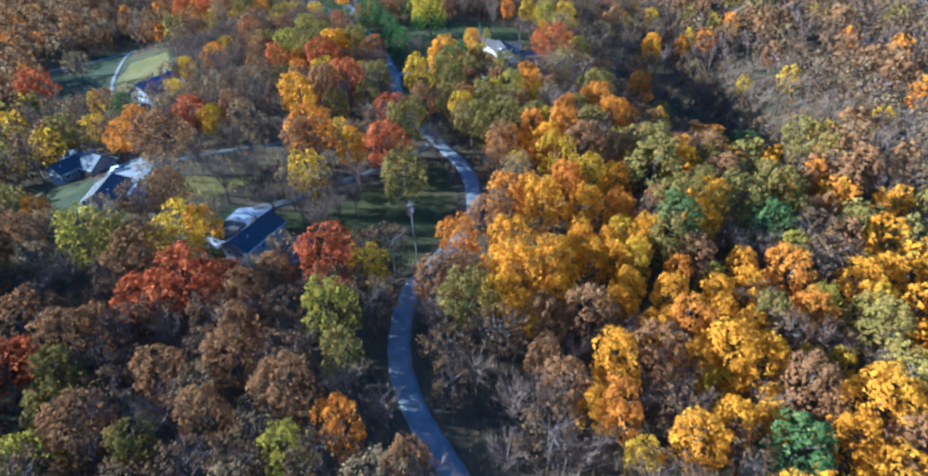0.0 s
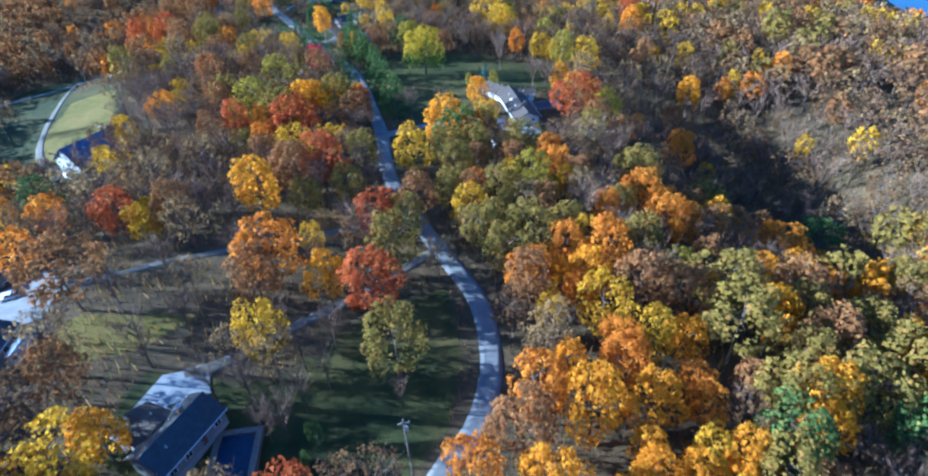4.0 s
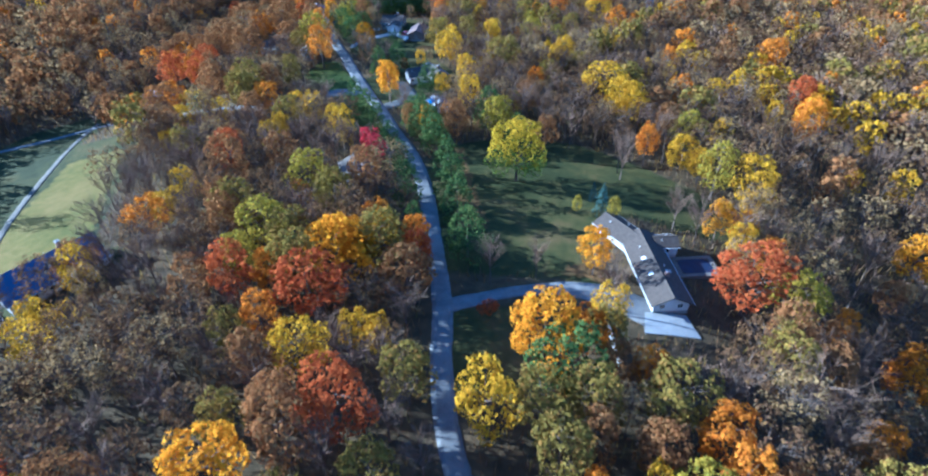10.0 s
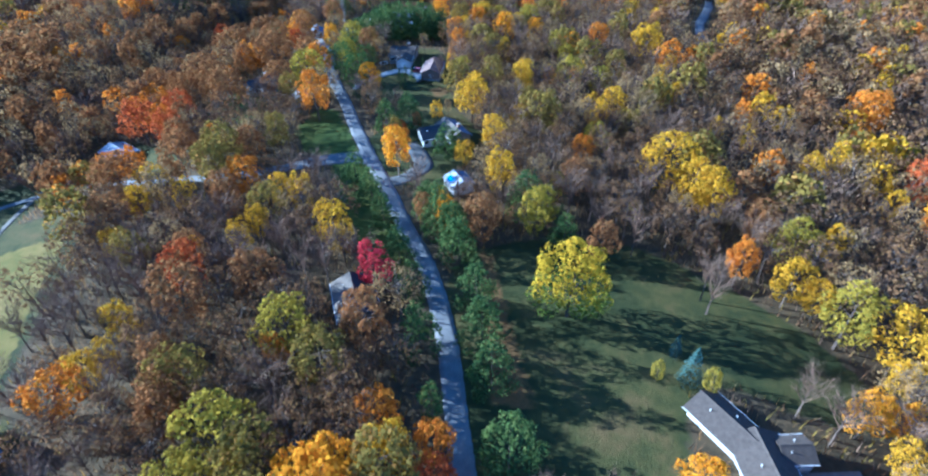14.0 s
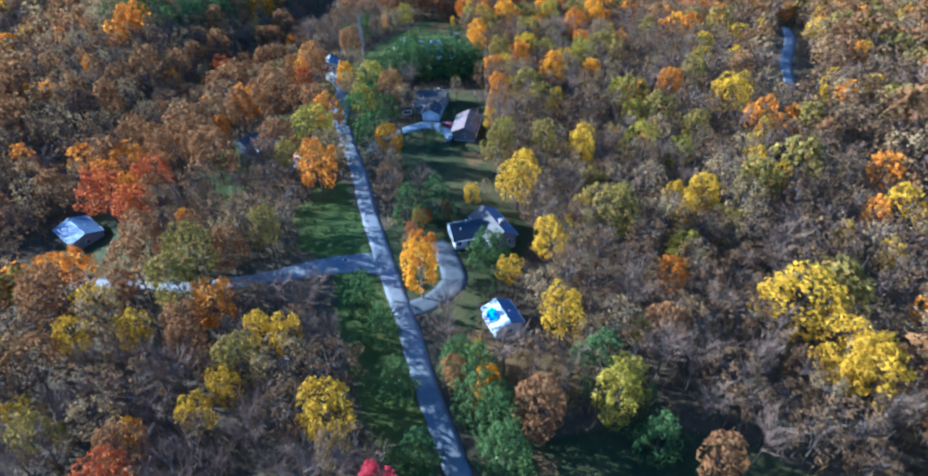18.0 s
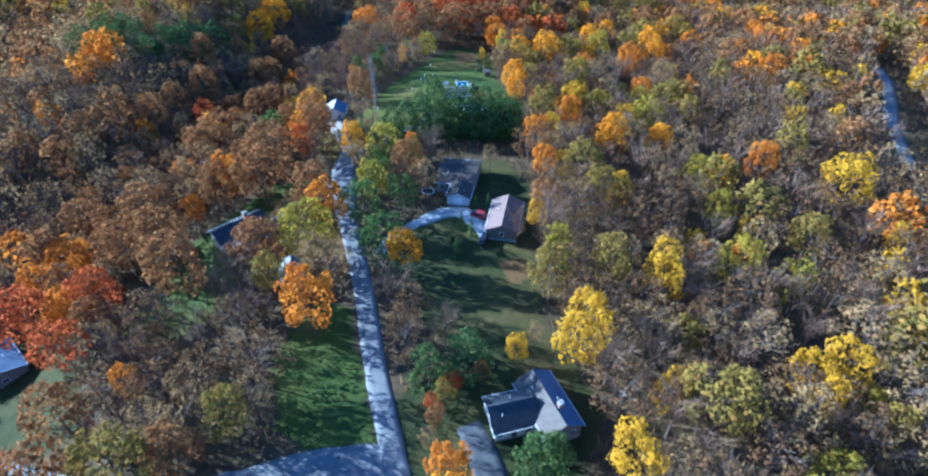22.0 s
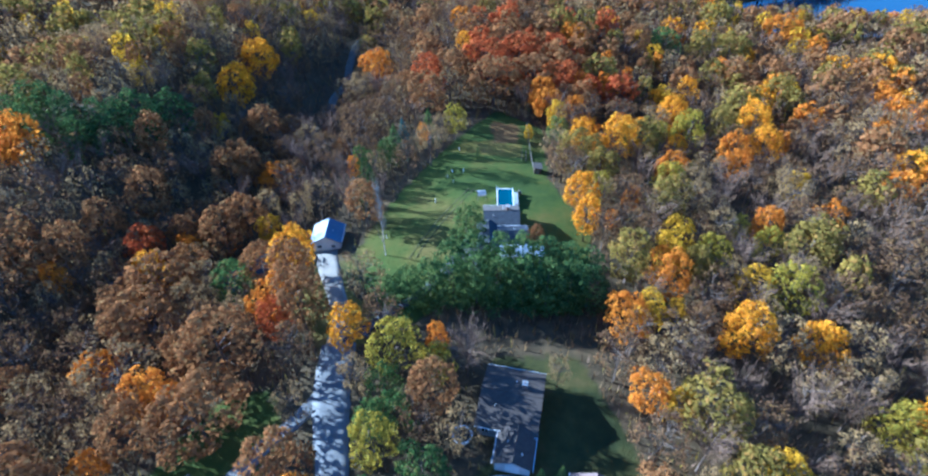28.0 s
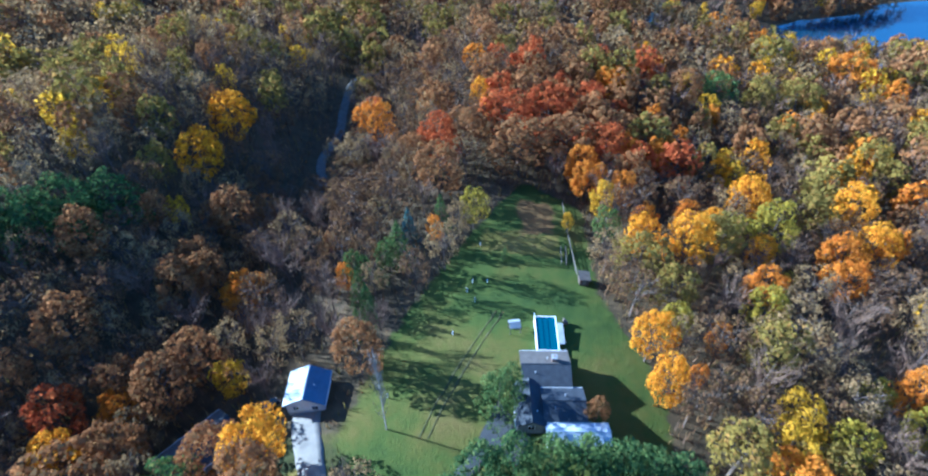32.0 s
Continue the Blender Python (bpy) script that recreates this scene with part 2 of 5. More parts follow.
# hills and hollows: x, y, half width, half length, height
SWELLS = [
    # the hill at (-152, 76) is added out of view, to shade the slope beside it
    (-98, 138, 48, 48, 9.0), (-152, 76, 36, 44, 26.0), (96, 205, 37, 60, -31.0), (205, 255, 50, 120, 3.0), (305, 400, 60, 60, -24.0), (60, 60, 50, 50, -3.0),
    (-170, 575, 26, 95, -9.0), (-162, 470, 30, 45, -7.0), (-238, 550, 38, 95, 20.0), (-300, 330, 70, 80, -8.0),
    (-20, 600, 60, 40, -4.0), (70, 560, 60, 90, 7.0), (-120, 640, 50, 30, 6.0), (-330, 700, 90, 120, 18.0), (-185, 372, 42, 50, -7.0), (-125, 240, 35, 40, 3.0), (-85, 505, 25, 35, 2.0), (-66, 430, 25, 25, 1.5),
    (-90, 760, 80, 60, 8.0), (330, 420, 80, 140, 10.0),
]
# the river's middle line, and the level of its water
RIVER = [(900, 150), (440, 350), (372, 450), (440, 640), (360, 880), (170, 890), (80, 828), (0, 800), (-100, 835), (-300, 920), (-1200, 1000)]
WATER_Z = -34.0


def soft_line(v, vs, zs, width):
    return sum(np.interp(v + k * width, vs, zs) for k in (-1.0, -0.6, -0.2, 0.2, 0.6, 1.0)) / 6


def ridge_x(y):
    return soft_line(y, LINE_Y, LINE_X, 15)


def river_distance(x, y):
    best = np.full(np.broadcast(x, y).shape, 1e9)
    for (ax, ay), (bx, by) in zip(RIVER, RIVER[1:]):
        dx, dy = bx - ax, by - ay
        s = np.clip(((x - ax) * dx + (y - ay) * dy) / (dx * dx + dy * dy), 0, 1)
        best = np.minimum(best, np.hypot(x - ax - s * dx, y - ay - s * dy))
    return best


def ground_z(x, y):
    """The height of the land."""
    x, y = np.asarray(x, float), np.asarray(y, float)
    z = soft_line(y, RIDGE_Y, RIDGE_Z, 22) + soft_line(x - ridge_x(y), SIDE_U, SIDE_Z, 18)
    for cx, cy, rx, ry, h in SWELLS:
        z = z + h * np.exp(-(((x - cx) / rx) ** 2) - ((y - cy) / ry) ** 2)
    z = z + 0.5 * np.sin(x / 17 + 1.3 * np.sin(y / 23)) * np.sin(y / 19 + 0.7)
    far = np.clip((np.hypot(x + 40, y - 350) - 480) / 700, 0, 1)
    z = z + far * 45 * (np.sin(x / 140 + 1) * np.sin(y / 170) + 0.45)
    d = river_distance(x, y)
    s = np.clip((d - 24) / 62, 0, 1)
    s = s * s * (3 - 2 * s)
    return z * s + (WATER_Z - 4) * (1 - s)


def span(lo, hi, step, reach):
    """Even steps from lo to hi, and growing ones on either side out to reach."""
    inner = list(np.arange(lo, hi + 0.1, step))
    out, gap, v = [], step, hi
    while v < reach:
        gap *= 1.22
        v += gap
        out.append(v)
    low, gap, v = [], step, lo
    while v > -reach:
        gap *= 1.22
        v -= gap
        low.append(v)
    return np.array(low[::-1] + inner + out)


def inside(x, y, outline):
    """How far within an outline points lie: from 0 at its edge to 1 inside, below 0 outside."""
    hit = np.zeros(x.shape, bool)
    near = np.full(x.shape, 1e9)
    for (ax, ay), (bx, by) in zip(outline, outline[1:] + outline[:1]):
        crosses = ((ay > y) != (by > y)) & (x < (bx - ax) * (y - ay) / ((by - ay) or 1e-9) + ax)
        hit ^= crosses
        dx, dy = bx - ax, by - ay
        s = np.clip(((x - ax) * dx + (y - ay) * dy) / (dx * dx + dy * dy), 0, 1)
        near = np.minimum(near, np.hypot(x - ax - s * dx, y - ay - s * dy))
    return np.where(hit, near, -near)


# open ground without woods: outlines on the plan
LAWNS = {
    "house_yard": [(-40, 128), (-64, 131), (-67, 116), (-60, 110), (-34, 105), (-16, 104), (-6, 116), (-2, 132), (-4, 152), (-20, 148)],
    "neighbour_yard": [(-104, 148), (-110, 152), (-134, 158), (-138, 138), (-112, 126), (-102, 132)],
    "field": [(-150, 318), (-136, 282), (-122, 252), (-108, 246), (-128, 214), (-170, 222), (-190, 262), (-182, 318), (-166, 326)],
    "west_field": [(-186, 258), (-214, 296), (-210, 336), (-194, 354), (-182, 344), (-178, 318)],
    "long_lawn": [(-27, 243), (4, 243), (14, 239), (11, 252), (14, 269), (22, 272), (44, 264), (54, 272), (44, 290), (26, 306), (10, 316), (-12, 318), (-34, 308), (-38, 296)],
    "drive_side": [(-24, 229), (-20, 207), (-8, 209), (9, 224), (-2, 235)],
    "verge": [(-46, 290), (-60, 306), (-76, 330), (-84, 352), (-74, 352), (-64, 336), (-50, 308)],
    "corner_lawn": [(-76, 357), (-86, 376), (-94, 372), (-96, 356), (-86, 353)],
    "shed_lawn": [(-62, 340), (-44, 332), (-46, 342), (-56, 346)],
    "farm_lawn": [(-70, 353), (-62, 343), (-48, 340), (-40, 352), (-35, 372), (-46, 390), (-62, 382), (-76, 366)],
    "side_lawn": [(-82, 362), (-96, 358), (-104, 372), (-102, 390), (-92, 388)],
    "back_lawn": [(-82, 392), (-92, 404), (-90, 416), (-80, 434), (-84, 456), (-66, 460), (-54, 440), (-52, 410), (-46, 386), (-62, 378)],
    "pasture": [(-126, 440), (-136, 436), (-142, 418), (-150, 400), (-146, 376), (-132, 372), (-124, 384), (-124, 404), (-118, 426)],
    "meadow": [(-126, 478), (-106, 458), (-98, 468), (-66, 472), (-66, 500), (-80, 526), (-86, 562), (-104, 572), (-113, 545), (-122, 510)],
    "farm_yard": [(-178, 352), (-140, 344), (-134, 352), (-150, 366), (-176, 378)],
    "barn_yard": [(-122, 458), (-136, 460), (-140, 478), (-124, 480)],
}
# ground kept free of woods, with no lawn
CLEARINGS = [[(245, 330), (350, 320), (350, 500), (275, 500)], [(-165, 560), (-172, 602), (-182, 602), (-184, 580), (-174, 556)], [(-142, 464), (-135, 468), (-130, 473), (-123, 459), (-135, 459)], [(0, 238), (20, 238), (22, 264), (8, 264)], [(-23, 236), (3, 242), (0, 252), (-25, 248)], [(-122, 505), (-113, 545), (-104, 574), (-114, 578), (-124, 546), (-132, 508)], [(97, 596), (91, 568), (82, 540), (75, 520), (71, 496), (70, 474), (50, 474), (52, 500), (58, 520), (66, 540), (75, 568), (84, 596)], [(17, 214), (36, 214), (38, 236), (18, 236)],
             [(-104, 462), (-96, 456), (-64, 456), (-58, 478), (-98, 480)], [(-112, 116), (-84, 118), (-84, 150), (-110, 150)], [(-66, 112), (-62, 99), (-42, 99), (-40, 108)], [(-20, 150), (-34, 168), (-62, 172), (-88, 160), (-88, 128), (-66, 133), (-42, 132)],
             [(-70, 350), (-88, 349), (-116, 340), (-136, 340), (-136, 328), (-116, 327), (-98, 334), (-76, 341)]]
# stretches of bleached grass, and of fallen leaves
STRAW = [[(-153, 312), (-138, 280), (-124, 252), (-113, 246), (-130, 222), (-148, 236), (-160, 268), (-170, 304)], [(-142, 464), (-135, 468), (-130, 473), (-123, 459), (-135, 459)], [(-58, 146), (-84, 146), (-86, 132), (-66, 136)],
         [(-112, 536), (-90, 536), (-90, 547), (-110, 545)], [(-118, 448), (-132, 462), (-122, 470), (-108, 458)]]
FALLEN = [[(-52, 334), (-24, 336), (-22, 322), (-44, 314)], [(-30, 300), (-24, 262), (-16, 262), (-30, 316)], [(-56, 402), (-50, 412), (-62, 412)],
          [(-116, 420), (-100, 420), (-96, 400), (-112, 388)], [(2, 246), (14, 254), (14, 242)], [(-105, 562), (-94, 562), (-92, 548), (-100, 545)], [(-40, 172), (-14, 172), (-18, 186), (-40, 184)]]


def build_ground():
    xs, ys = span(-270, 190, 2.5, 3600), span(30, 690, 2.5, 3600)
    gx, gy = np.meshgrid(xs, ys)
    gz = ground_z(gx, gy)
    w, h = len(xs), len(ys)
    mesh = bpy.data.meshes.new("ground")
    index = np.arange(w * h).reshape(h, w)
    quads = np.stack([index[:-1, :-1], index[:-1, 1:], index[1:, 1:], index[1:, :-1]], -1).reshape(-1, 4)
    fill_mesh(mesh, np.stack([gx, gy, gz], -1).reshape(-1, 3), quads)
    mesh.polygons.foreach_set("use_smooth", np.ones(len(mesh.polygons), bool))
    # the meadow layer gives these lawns the sunlit grass colour
    for key, outlines in (("grass", list(LAWNS.values())), ("meadow", [LAWNS[k] for k in ("meadow", "verge", "corner_lawn", "side_lawn", "pasture")]), ("straw", STRAW), ("leaf_fall", FALLEN)):
        weight = np.max([np.clip(0.5 + inside(gx, gy, o) / 6, 0, 1) for o in outlines], 0)
        layer = mesh.attributes.new(key, "FLOAT", "POINT")
        layer.data.foreach_set("value", weight.ravel().astype(np.float32))
    mesh.materials.append(GROUND)
    return tagged(new("ground", mesh), "rolling ridge of leaf-strewn forest floor and mown lawns", "ground", kind="structure")


def fill_mesh(mesh, verts, faces):
    """Vertices and faces of one size, laid into a mesh at once."""
    faces = np.asarray(faces, np.int32)
    n, size = faces.shape
    mesh.vertices.add(len(verts))
    mesh.vertices.foreach_set("co", np.asarray(verts, np.float32).ravel())
    mesh.loops.add(n * size)
    mesh.loops.foreach_set("vertex_index", faces.ravel())
    mesh.polygons.add(n)
    mesh.polygons.foreach_set("loop_start", np.arange(0, n * size, size, dtype=np.int32))
    mesh.polygons.foreach_set("loop_total", np.full(n, size, np.int32))
    mesh.update(calc_edges=True)


build_ground()
river = bpy.data.meshes.new("river")
fill_mesh(river, [(-3600, 300, WATER_Z), (3600, 60, WATER_Z), (3600, 3600, WATER_Z), (-3600, 3600, WATER_Z)], [(0, 1, 2, 3)])
river.materials.append(RIVER_WATER)
tagged(new("water", river), "wide blue river below the wooded bluff", "water", kind="structure")


# ---- roads ----
def smooth_line(points, step=1.5):
    """A rounded line through the points of a plan, in even steps."""
    p = np.array(points, float)
    ext = np.vstack([2 * p[0] - p[1], p, 2 * p[-1] - p[-2]])
    out = []
    for a, b, c, d in zip(ext, ext[1:], ext[2:], ext[3:]):
        n = max(2, int(np.hypot(*(c - b)) / step))
        for k in range(n):
            s = k / n
            out.append(0.5 * (2 * b + (c - a) * s + (2 * a - 5 * b + 4 * c - d) * s * s + (3 * b - a - 3 * c + d) * s**3))
    out.append(p[-1])
    return np.array(out)


def ribbon(name, points, widths, material, lift, label, category="road"):
    line = smooth_line(points)
    along = np.gradient(line, axis=0)
    along /= np.linalg.norm(along, axis=1)[:, None]
    side = np.stack([-along[:, 1], along[:, 0]], -1)
    width = np.interp(np.linspace(0, 1, len(line)), np.linspace(0, 1, len(widths)), widths)
    rng = np.random.default_rng(len(points))
    rows = []
    for k in (-1.0, -0.97, -0.5, 0.0, 0.5, 0.97, 1.0):
        ragged = rng.normal(0, 0.10, len(line)) if abs(k) > 0.9 else 0.0
        at = line + side * ((width / 2 + ragged) * k)[:, None]
        drop = 0.25 if abs(k) == 1.0 else 0.0
        rows.append(np.column_stack([at, ground_z(at[:, 0], at[:, 1]) + lift - drop + 0.05 * (1 - k * k)]))
    grid = np.stack(rows, 1)
    n, m = grid.shape[:2]
    index = np.arange(n * m).reshape(n, m)
    quads = np.stack([index[:-1, :-1], index[:-1, 1:], index[1:, 1:], index[1:, :-1]], -1).reshape(-1, 4)[:, ::-1]
    mesh = bpy.data.meshes.new(name)
    fill_mesh(mesh, grid.reshape(-1, 3), quads)
    mesh.materials.append(material)
    return tagged(new(name, mesh), label, category, kind="structure")


LANE = [(70, -40), (30, 5), (5, 36), (-4.6, 53.5), (-11.3, 66.4), (-14.8, 81), (-12.8, 97), (-6.7, 108.4), (-0.3, 117), (3.6, 131), (2.2, 147.5), (-5, 164.3),
        (-12.1, 180.5), (-18.5, 197), (-22.2, 213), (-24.5, 232), (-30.5, 258), (-35.5, 279), (-43, 300), (-52, 316.5), (-62.3, 337), (-73, 357),
        (-83.2, 377), (-91.8, 395.4), (-99, 409), (-108, 427), (-114.5, 442), (-117.5, 453)]
ROADS = [LANE]
DRIVES = {
    "gravel_road": ([(-70.5, 353), (-77, 353), (-88, 350), (-100, 345), (-116, 341), (-134, 341), (-152, 343), (-166, 345), (-182, 342), (-200, 326), (-232, 296), (-290, 270)], [8, 4.2, 3.2, 2.9, 2.9, 2.9, 2.9, 2.9, 2.9], ASPHALT, "pale paved side road"),
    "house_drive": ([(-24, 231), (-17, 234), (-8, 237.6), (4, 239.6), (14, 237.5), (22, 233)], [5, 3.6, 4, 7, 9], ASPHALT, "asphalt driveway to a ranch house"),
    "farm_drive": ([(-63, 338), (-57, 342), (-53, 350), (-56, 358), (-60, 364)], [5, 5.5, 6.5, 6, 5], SHADED_ASPHALT, "wide asphalt driveway beside an orange maple"),
    "curved_drive": ([(-91.5, 408), (-91, 413.6), (-86, 421), (-79, 428), (-74, 428.5), (-68.5, 424), (-65.5, 420)], [2.6, 2.8, 3.2, 5, 5, 5, 4.5], CONCRETE, "pale curved concrete driveway"),
    "cottage_drive": ([(-115.5, 440), (-119, 432), (-122.4, 426), (-125, 417), (-127, 411)], [4, 3.2, 3.4, 5, 6], ASPHALT, "narrow asphalt driveway"),
    "barn_drive": ([(-117.5, 452), (-121, 462), (-128, 473), (-133, 481), (-134, 484)], [5.5, 4, 4.5, 5.5, 6], GRAVEL, "pale gravel drive to a garage"),
    "yard_drive": ([(-7, 166), (-14, 160), (-24, 152), (-36, 144), (-48, 134), (-56, 130)], [2.8, 2.3, 2.3, 2.6, 3], TRACK, "narrow driveway through the grove"),
    "neighbour_lane": ([(-96, 155), (-84, 160), (-70, 166), (-56, 170), (-40, 174), (-20, 179), (-12, 180)], [4, 2.4, 2.2, 2.2, 2.2, 2.6], TRACK, "narrow gravel lane to the neighbouring house"),
    "field_road": ([(-129, 224), (-142, 235), (-151, 247), (-165, 276), (-179, 314), (-186, 336), (-188, 345)], [3.6, 2.2, 2.0, 2.0], TRACK, "pale field track"),
    "valley_road": ([(-169, 568), (-176, 582), (-177, 600), (-182, 618), (-186, 640), (-182, 652), (-172, 664), (-168, 690)], [3.2, 3.2, 3.2], TRACK, "country road in the valley"),
    "far_road": ([(92, 596), (85, 568), (76, 540), (69, 520), (65, 500), (63, 484)], [4, 5, 5, 4], ASPHALT, "grey country road between bare trees"),
    "meadow_drive": ([(-118, 452), (-112, 460), (-104, 470), (-97, 483), (-93, 486)], [2.2, 2.0, 2.0, 3.4, 4.5], FRESH_ASPHALT, "dark asphalt drive to a house"),
}
ribbon("road", LANE, [4.6] * 31 + [5.2, 7.5, 7.5], ASPHALT, 0.16, "narrow grey asphalt lane along the ridge")
for key, (points, widths, material, label) in DRIVES.items():
    ribbon("road_" + key, points, widths, material, 0.11, label)
    ROADS.append(points)

# wheel tracks over the meadow
for off in (-0.8, 0.8):
    ribbon("path_wheel_track", [(x + off, y) for x, y in ((-101.1, 514.9), (-104.6, 502.7), (-108.0, 488.9), (-109.3, 481.3))], [0.35], FLAT_GRASS, 0.02, "worn wheel track in the grass", "path")

# ---- buildings ----
def part(name, bm, material, parent, label=""):
    mesh = bpy.data.meshes.new(name)
    bm.to_mesh(mesh)
    bm.free()
    mesh.materials.append(material)
    ob = new(name, mesh)
    ob.parent = parent
    return tagged(ob, label)


def box(x0, y0, z0, x1, y1, z1, bevel=0.0):
    bm = bmesh.new()
    v = [bm.verts.new((x, y, z)) for z in (z0, z1) for x, y in ((x0, y0), (x1, y0), (x1, y1), (x0, y1))]
    for f in ((3, 2, 1, 0), (4, 5, 6, 7), (0, 1, 5, 4), (1, 2, 6, 5), (2, 3, 7, 6), (3, 0, 4, 7)):
        bm.faces.new([v[i] for i in f])
    if bevel:
        bmesh.ops.bevel(bm, geom=bm.edges[:], offset=bevel, segments=1, affect="EDGES")
    return bm


def prism(outline, x0, x1):
    """An outline in y and z, drawn out along x."""
    bm = bmesh.new()
    a = [bm.verts.new((x0, y, z)) for y, z in outline]
    b = [bm.verts.new((x1, y, z)) for y, z in outline]
    bm.faces.new(a)
    bm.faces.new(b[::-1])
    n = len(outline)
    for i in range(n):
        bm.faces.new((a[i], b[i], b[(i + 1) % n], a[(i + 1) % n]))
    bmesh.ops.recalc_face_normals(bm, faces=bm.faces[:])
    return bm


def drum(r0, r1, z0, z1, n=12, x=0.0, y=0.0):
    bm = bmesh.new()
    ring = [[bm.verts.new((x + r * math.cos(6.2832 * k / n), y + r * math.sin(6.2832 * k / n), z)) for k in range(n)] for r, z in ((r0, z0), (r1, z1))]
    bm.faces.new(ring[0][::-1])
    bm.faces.new(ring[1])
    for k in range(n):
        bm.faces.new((ring[0][k], ring[0][(k + 1) % n], ring[1][(k + 1) % n], ring[1][k]))
    return bm


def shifted(bm, m):
    bm.transform(m)
    return bm


def root_at(name, x, y, angle, label, category, group="", z=None):
    ob = new(name)
    ob.location = (x, y, float(ground_z(x, y)) if z is None else z)
    ob.rotation_euler = (0, 0, radians(angle))
    return tagged(ob, label, category, group)


def footprint(x, y, angle, length, width, grow=0.0):
    c, s, a, b = math.cos(radians(angle)), math.sin(radians(angle)), length / 2 + grow, width / 2 + grow
    return [(x + c * u - s * v, y + s * u + c * v) for u, v in ((-a, -b), (a, -b), (a, b), (-a, b))]


def window(parent, m, wide, high, shutters=False):
    frame_ob = part("window", shifted(box(-wide / 2 - 0.1, -0.02, -0.1, wide / 2 + 0.1, 0.06, high + 0.1), m), WHITE_PAINT, parent)
    part("pane", shifted(box(-wide / 2, 0.05, 0, wide / 2, 0.085, high), m), GLASS, frame_ob)
    part("bar", shifted(box(-0.03, 0.08, 0, 0.03, 0.11, high), m), WHITE_PAINT, frame_ob)


def wing(house, x, y, angle, length, width, eave, rise, roof, wall, gable=None, sun_toned_roof=None, windows=(2, 2), door="", over=0.45, chimney=False, ribs=False, skylight=False):
    """A gabled wing of a house, its ridge along its length. x, y, angle: in the house's own frame. A second roof
    material paints the +y slope as sunlit or shaded.
    """
    m = pose(x, y, 0, 0, 0, angle)
    a, b, t = length / 2, width / 2, 0.22
    part("foundation", shifted(box(-a + 0.05, -b + 0.05, -2.2, a - 0.05, b - 0.05, 0.25), m), CONCRETE, house)
    for side in (-1, 1):
        y0, y1 = sorted((side * b, side * (b - t)))
        part("wall", shifted(box(-a, y0, 0.25, a, y1, eave), m), wall, house)
        top = eave + rise * (1 - t / b)
        x0, x1 = sorted((side * a, side * (a - t)))
        outline = [(-b + t, 0.25), (b - t, 0.25), (b - t, eave), (0, top), (-b + t, eave)]
        part("gable", shifted(prism(outline, x0, x1), m), gable or wall, house)
    slope = rise / b
    for side in (-1, 1):
        o = over
        lo, hi = eave - slope * o, eave + rise
        outline = [(side * (b + o), lo), (0, hi), (0, hi + 0.2), (side * (b + o), lo + 0.16)]
        # sun and shade on the two slopes are put into their colours
        skin = part("roof", shifted(prism(outline, -a - o, a + o), m), sun_toned_roof if sun_toned_roof and side > 0 else roof, house)
        part("gutter", shifted(box(-a - o, min(side * (b + o), side * (b + o + 0.14)), lo - 0.02, a + o, max(side * (b + o), side * (b + o + 0.14)), lo + 0.12), m), SIDING, skin)
        if ribs:
            for k in range(int(length / 0.9)):
                u = -a + 0.45 + 0.9 * k
                part("seam", shifted(prism([(side * (b + o), lo + 0.165), (0, hi + 0.205), (0, hi + 0.25), (side * (b + o), lo + 0.21)], u - 0.025, u + 0.025), m), roof if side < 0 or not sun_toned_roof else sun_toned_roof, skin)
        if skylight and side < 0:
            for u in (-a * 0.2, a * 0.25):
                part("skylight", shifted(prism([(side * b * 0.62, eave + rise * 0.38 + 0.17), (side * b * 0.4, eave + rise * 0.6 + 0.17), (side * b * 0.4, eave + rise * 0.6 + 0.28), (side * b * 0.62, eave + rise * 0.38 + 0.28)], u, u + 0.9), m), WHITE_PAINT, skin)
    part("ridge_cap", shifted(prism([(-0.22, eave + rise + 0.10), (0.22, eave + rise + 0.10), (0, eave + rise + 0.30)], -a - over, a + over), m), roof, house)
    for side in (-1, 1):
        for k in range(windows[0]):
            u = -a + length * (k + 0.5) / windows[0] + 0.3 * side
            turned = m @ pose(u, side * b, 1.15, 0, 0, 0 if side > 0 else 180)
            if door == "garage" and side < 0:
                part("garage_door", shifted(box(-1.3, 0.0, -0.85, 1.3, 0.07, 1.35), turned), WHITE_PAINT, house)
            elif door == "entry" and side < 0 and k == windows[0] // 2:
                leaf = part("door", shifted(box(-0.5, 0.0, -0.88, 0.5, 0.07, 1.2), turned), WOOD_DARK, house)
                part("door_handle", shifted(box(0.34, 0.07, 0.05, 0.42, 0.12, 0.12), turned), STEEL, leaf)
            else:
                window(house, turned, 1.3, 1.15)
        for k in range(windows[1]):
            v = -b + width * (k + 0.5) / windows[1]
            turned = m @ pose(side * a, v, 1.15, 0, 0, -90 if side > 0 else 90)
            if door == "gable_garage" and side < 0:
                part("garage_door", shifted(box(-1.25, 0.0, -0.85, 1.25, 0.07, 1.3), turned), WHITE_PAINT, house)
            else:
                window(house, turned, 1.1, 1.1)
    if chimney:
        stack = part("chimney", shifted(box(-0.45, -0.45, eave + rise * 0.3, 0.45, 0.45, eave + rise + 0.9), m @ pose(a * 0.4, b * 0.3, 0)), BRICK, house)
        part("cap", shifted(box(-0.55, -0.55, eave + rise + 0.9, 0.55, 0.55, eave + rise + 1.02), m @ pose(a * 0.4, b * 0.3, 0)), CONCRETE, stack)
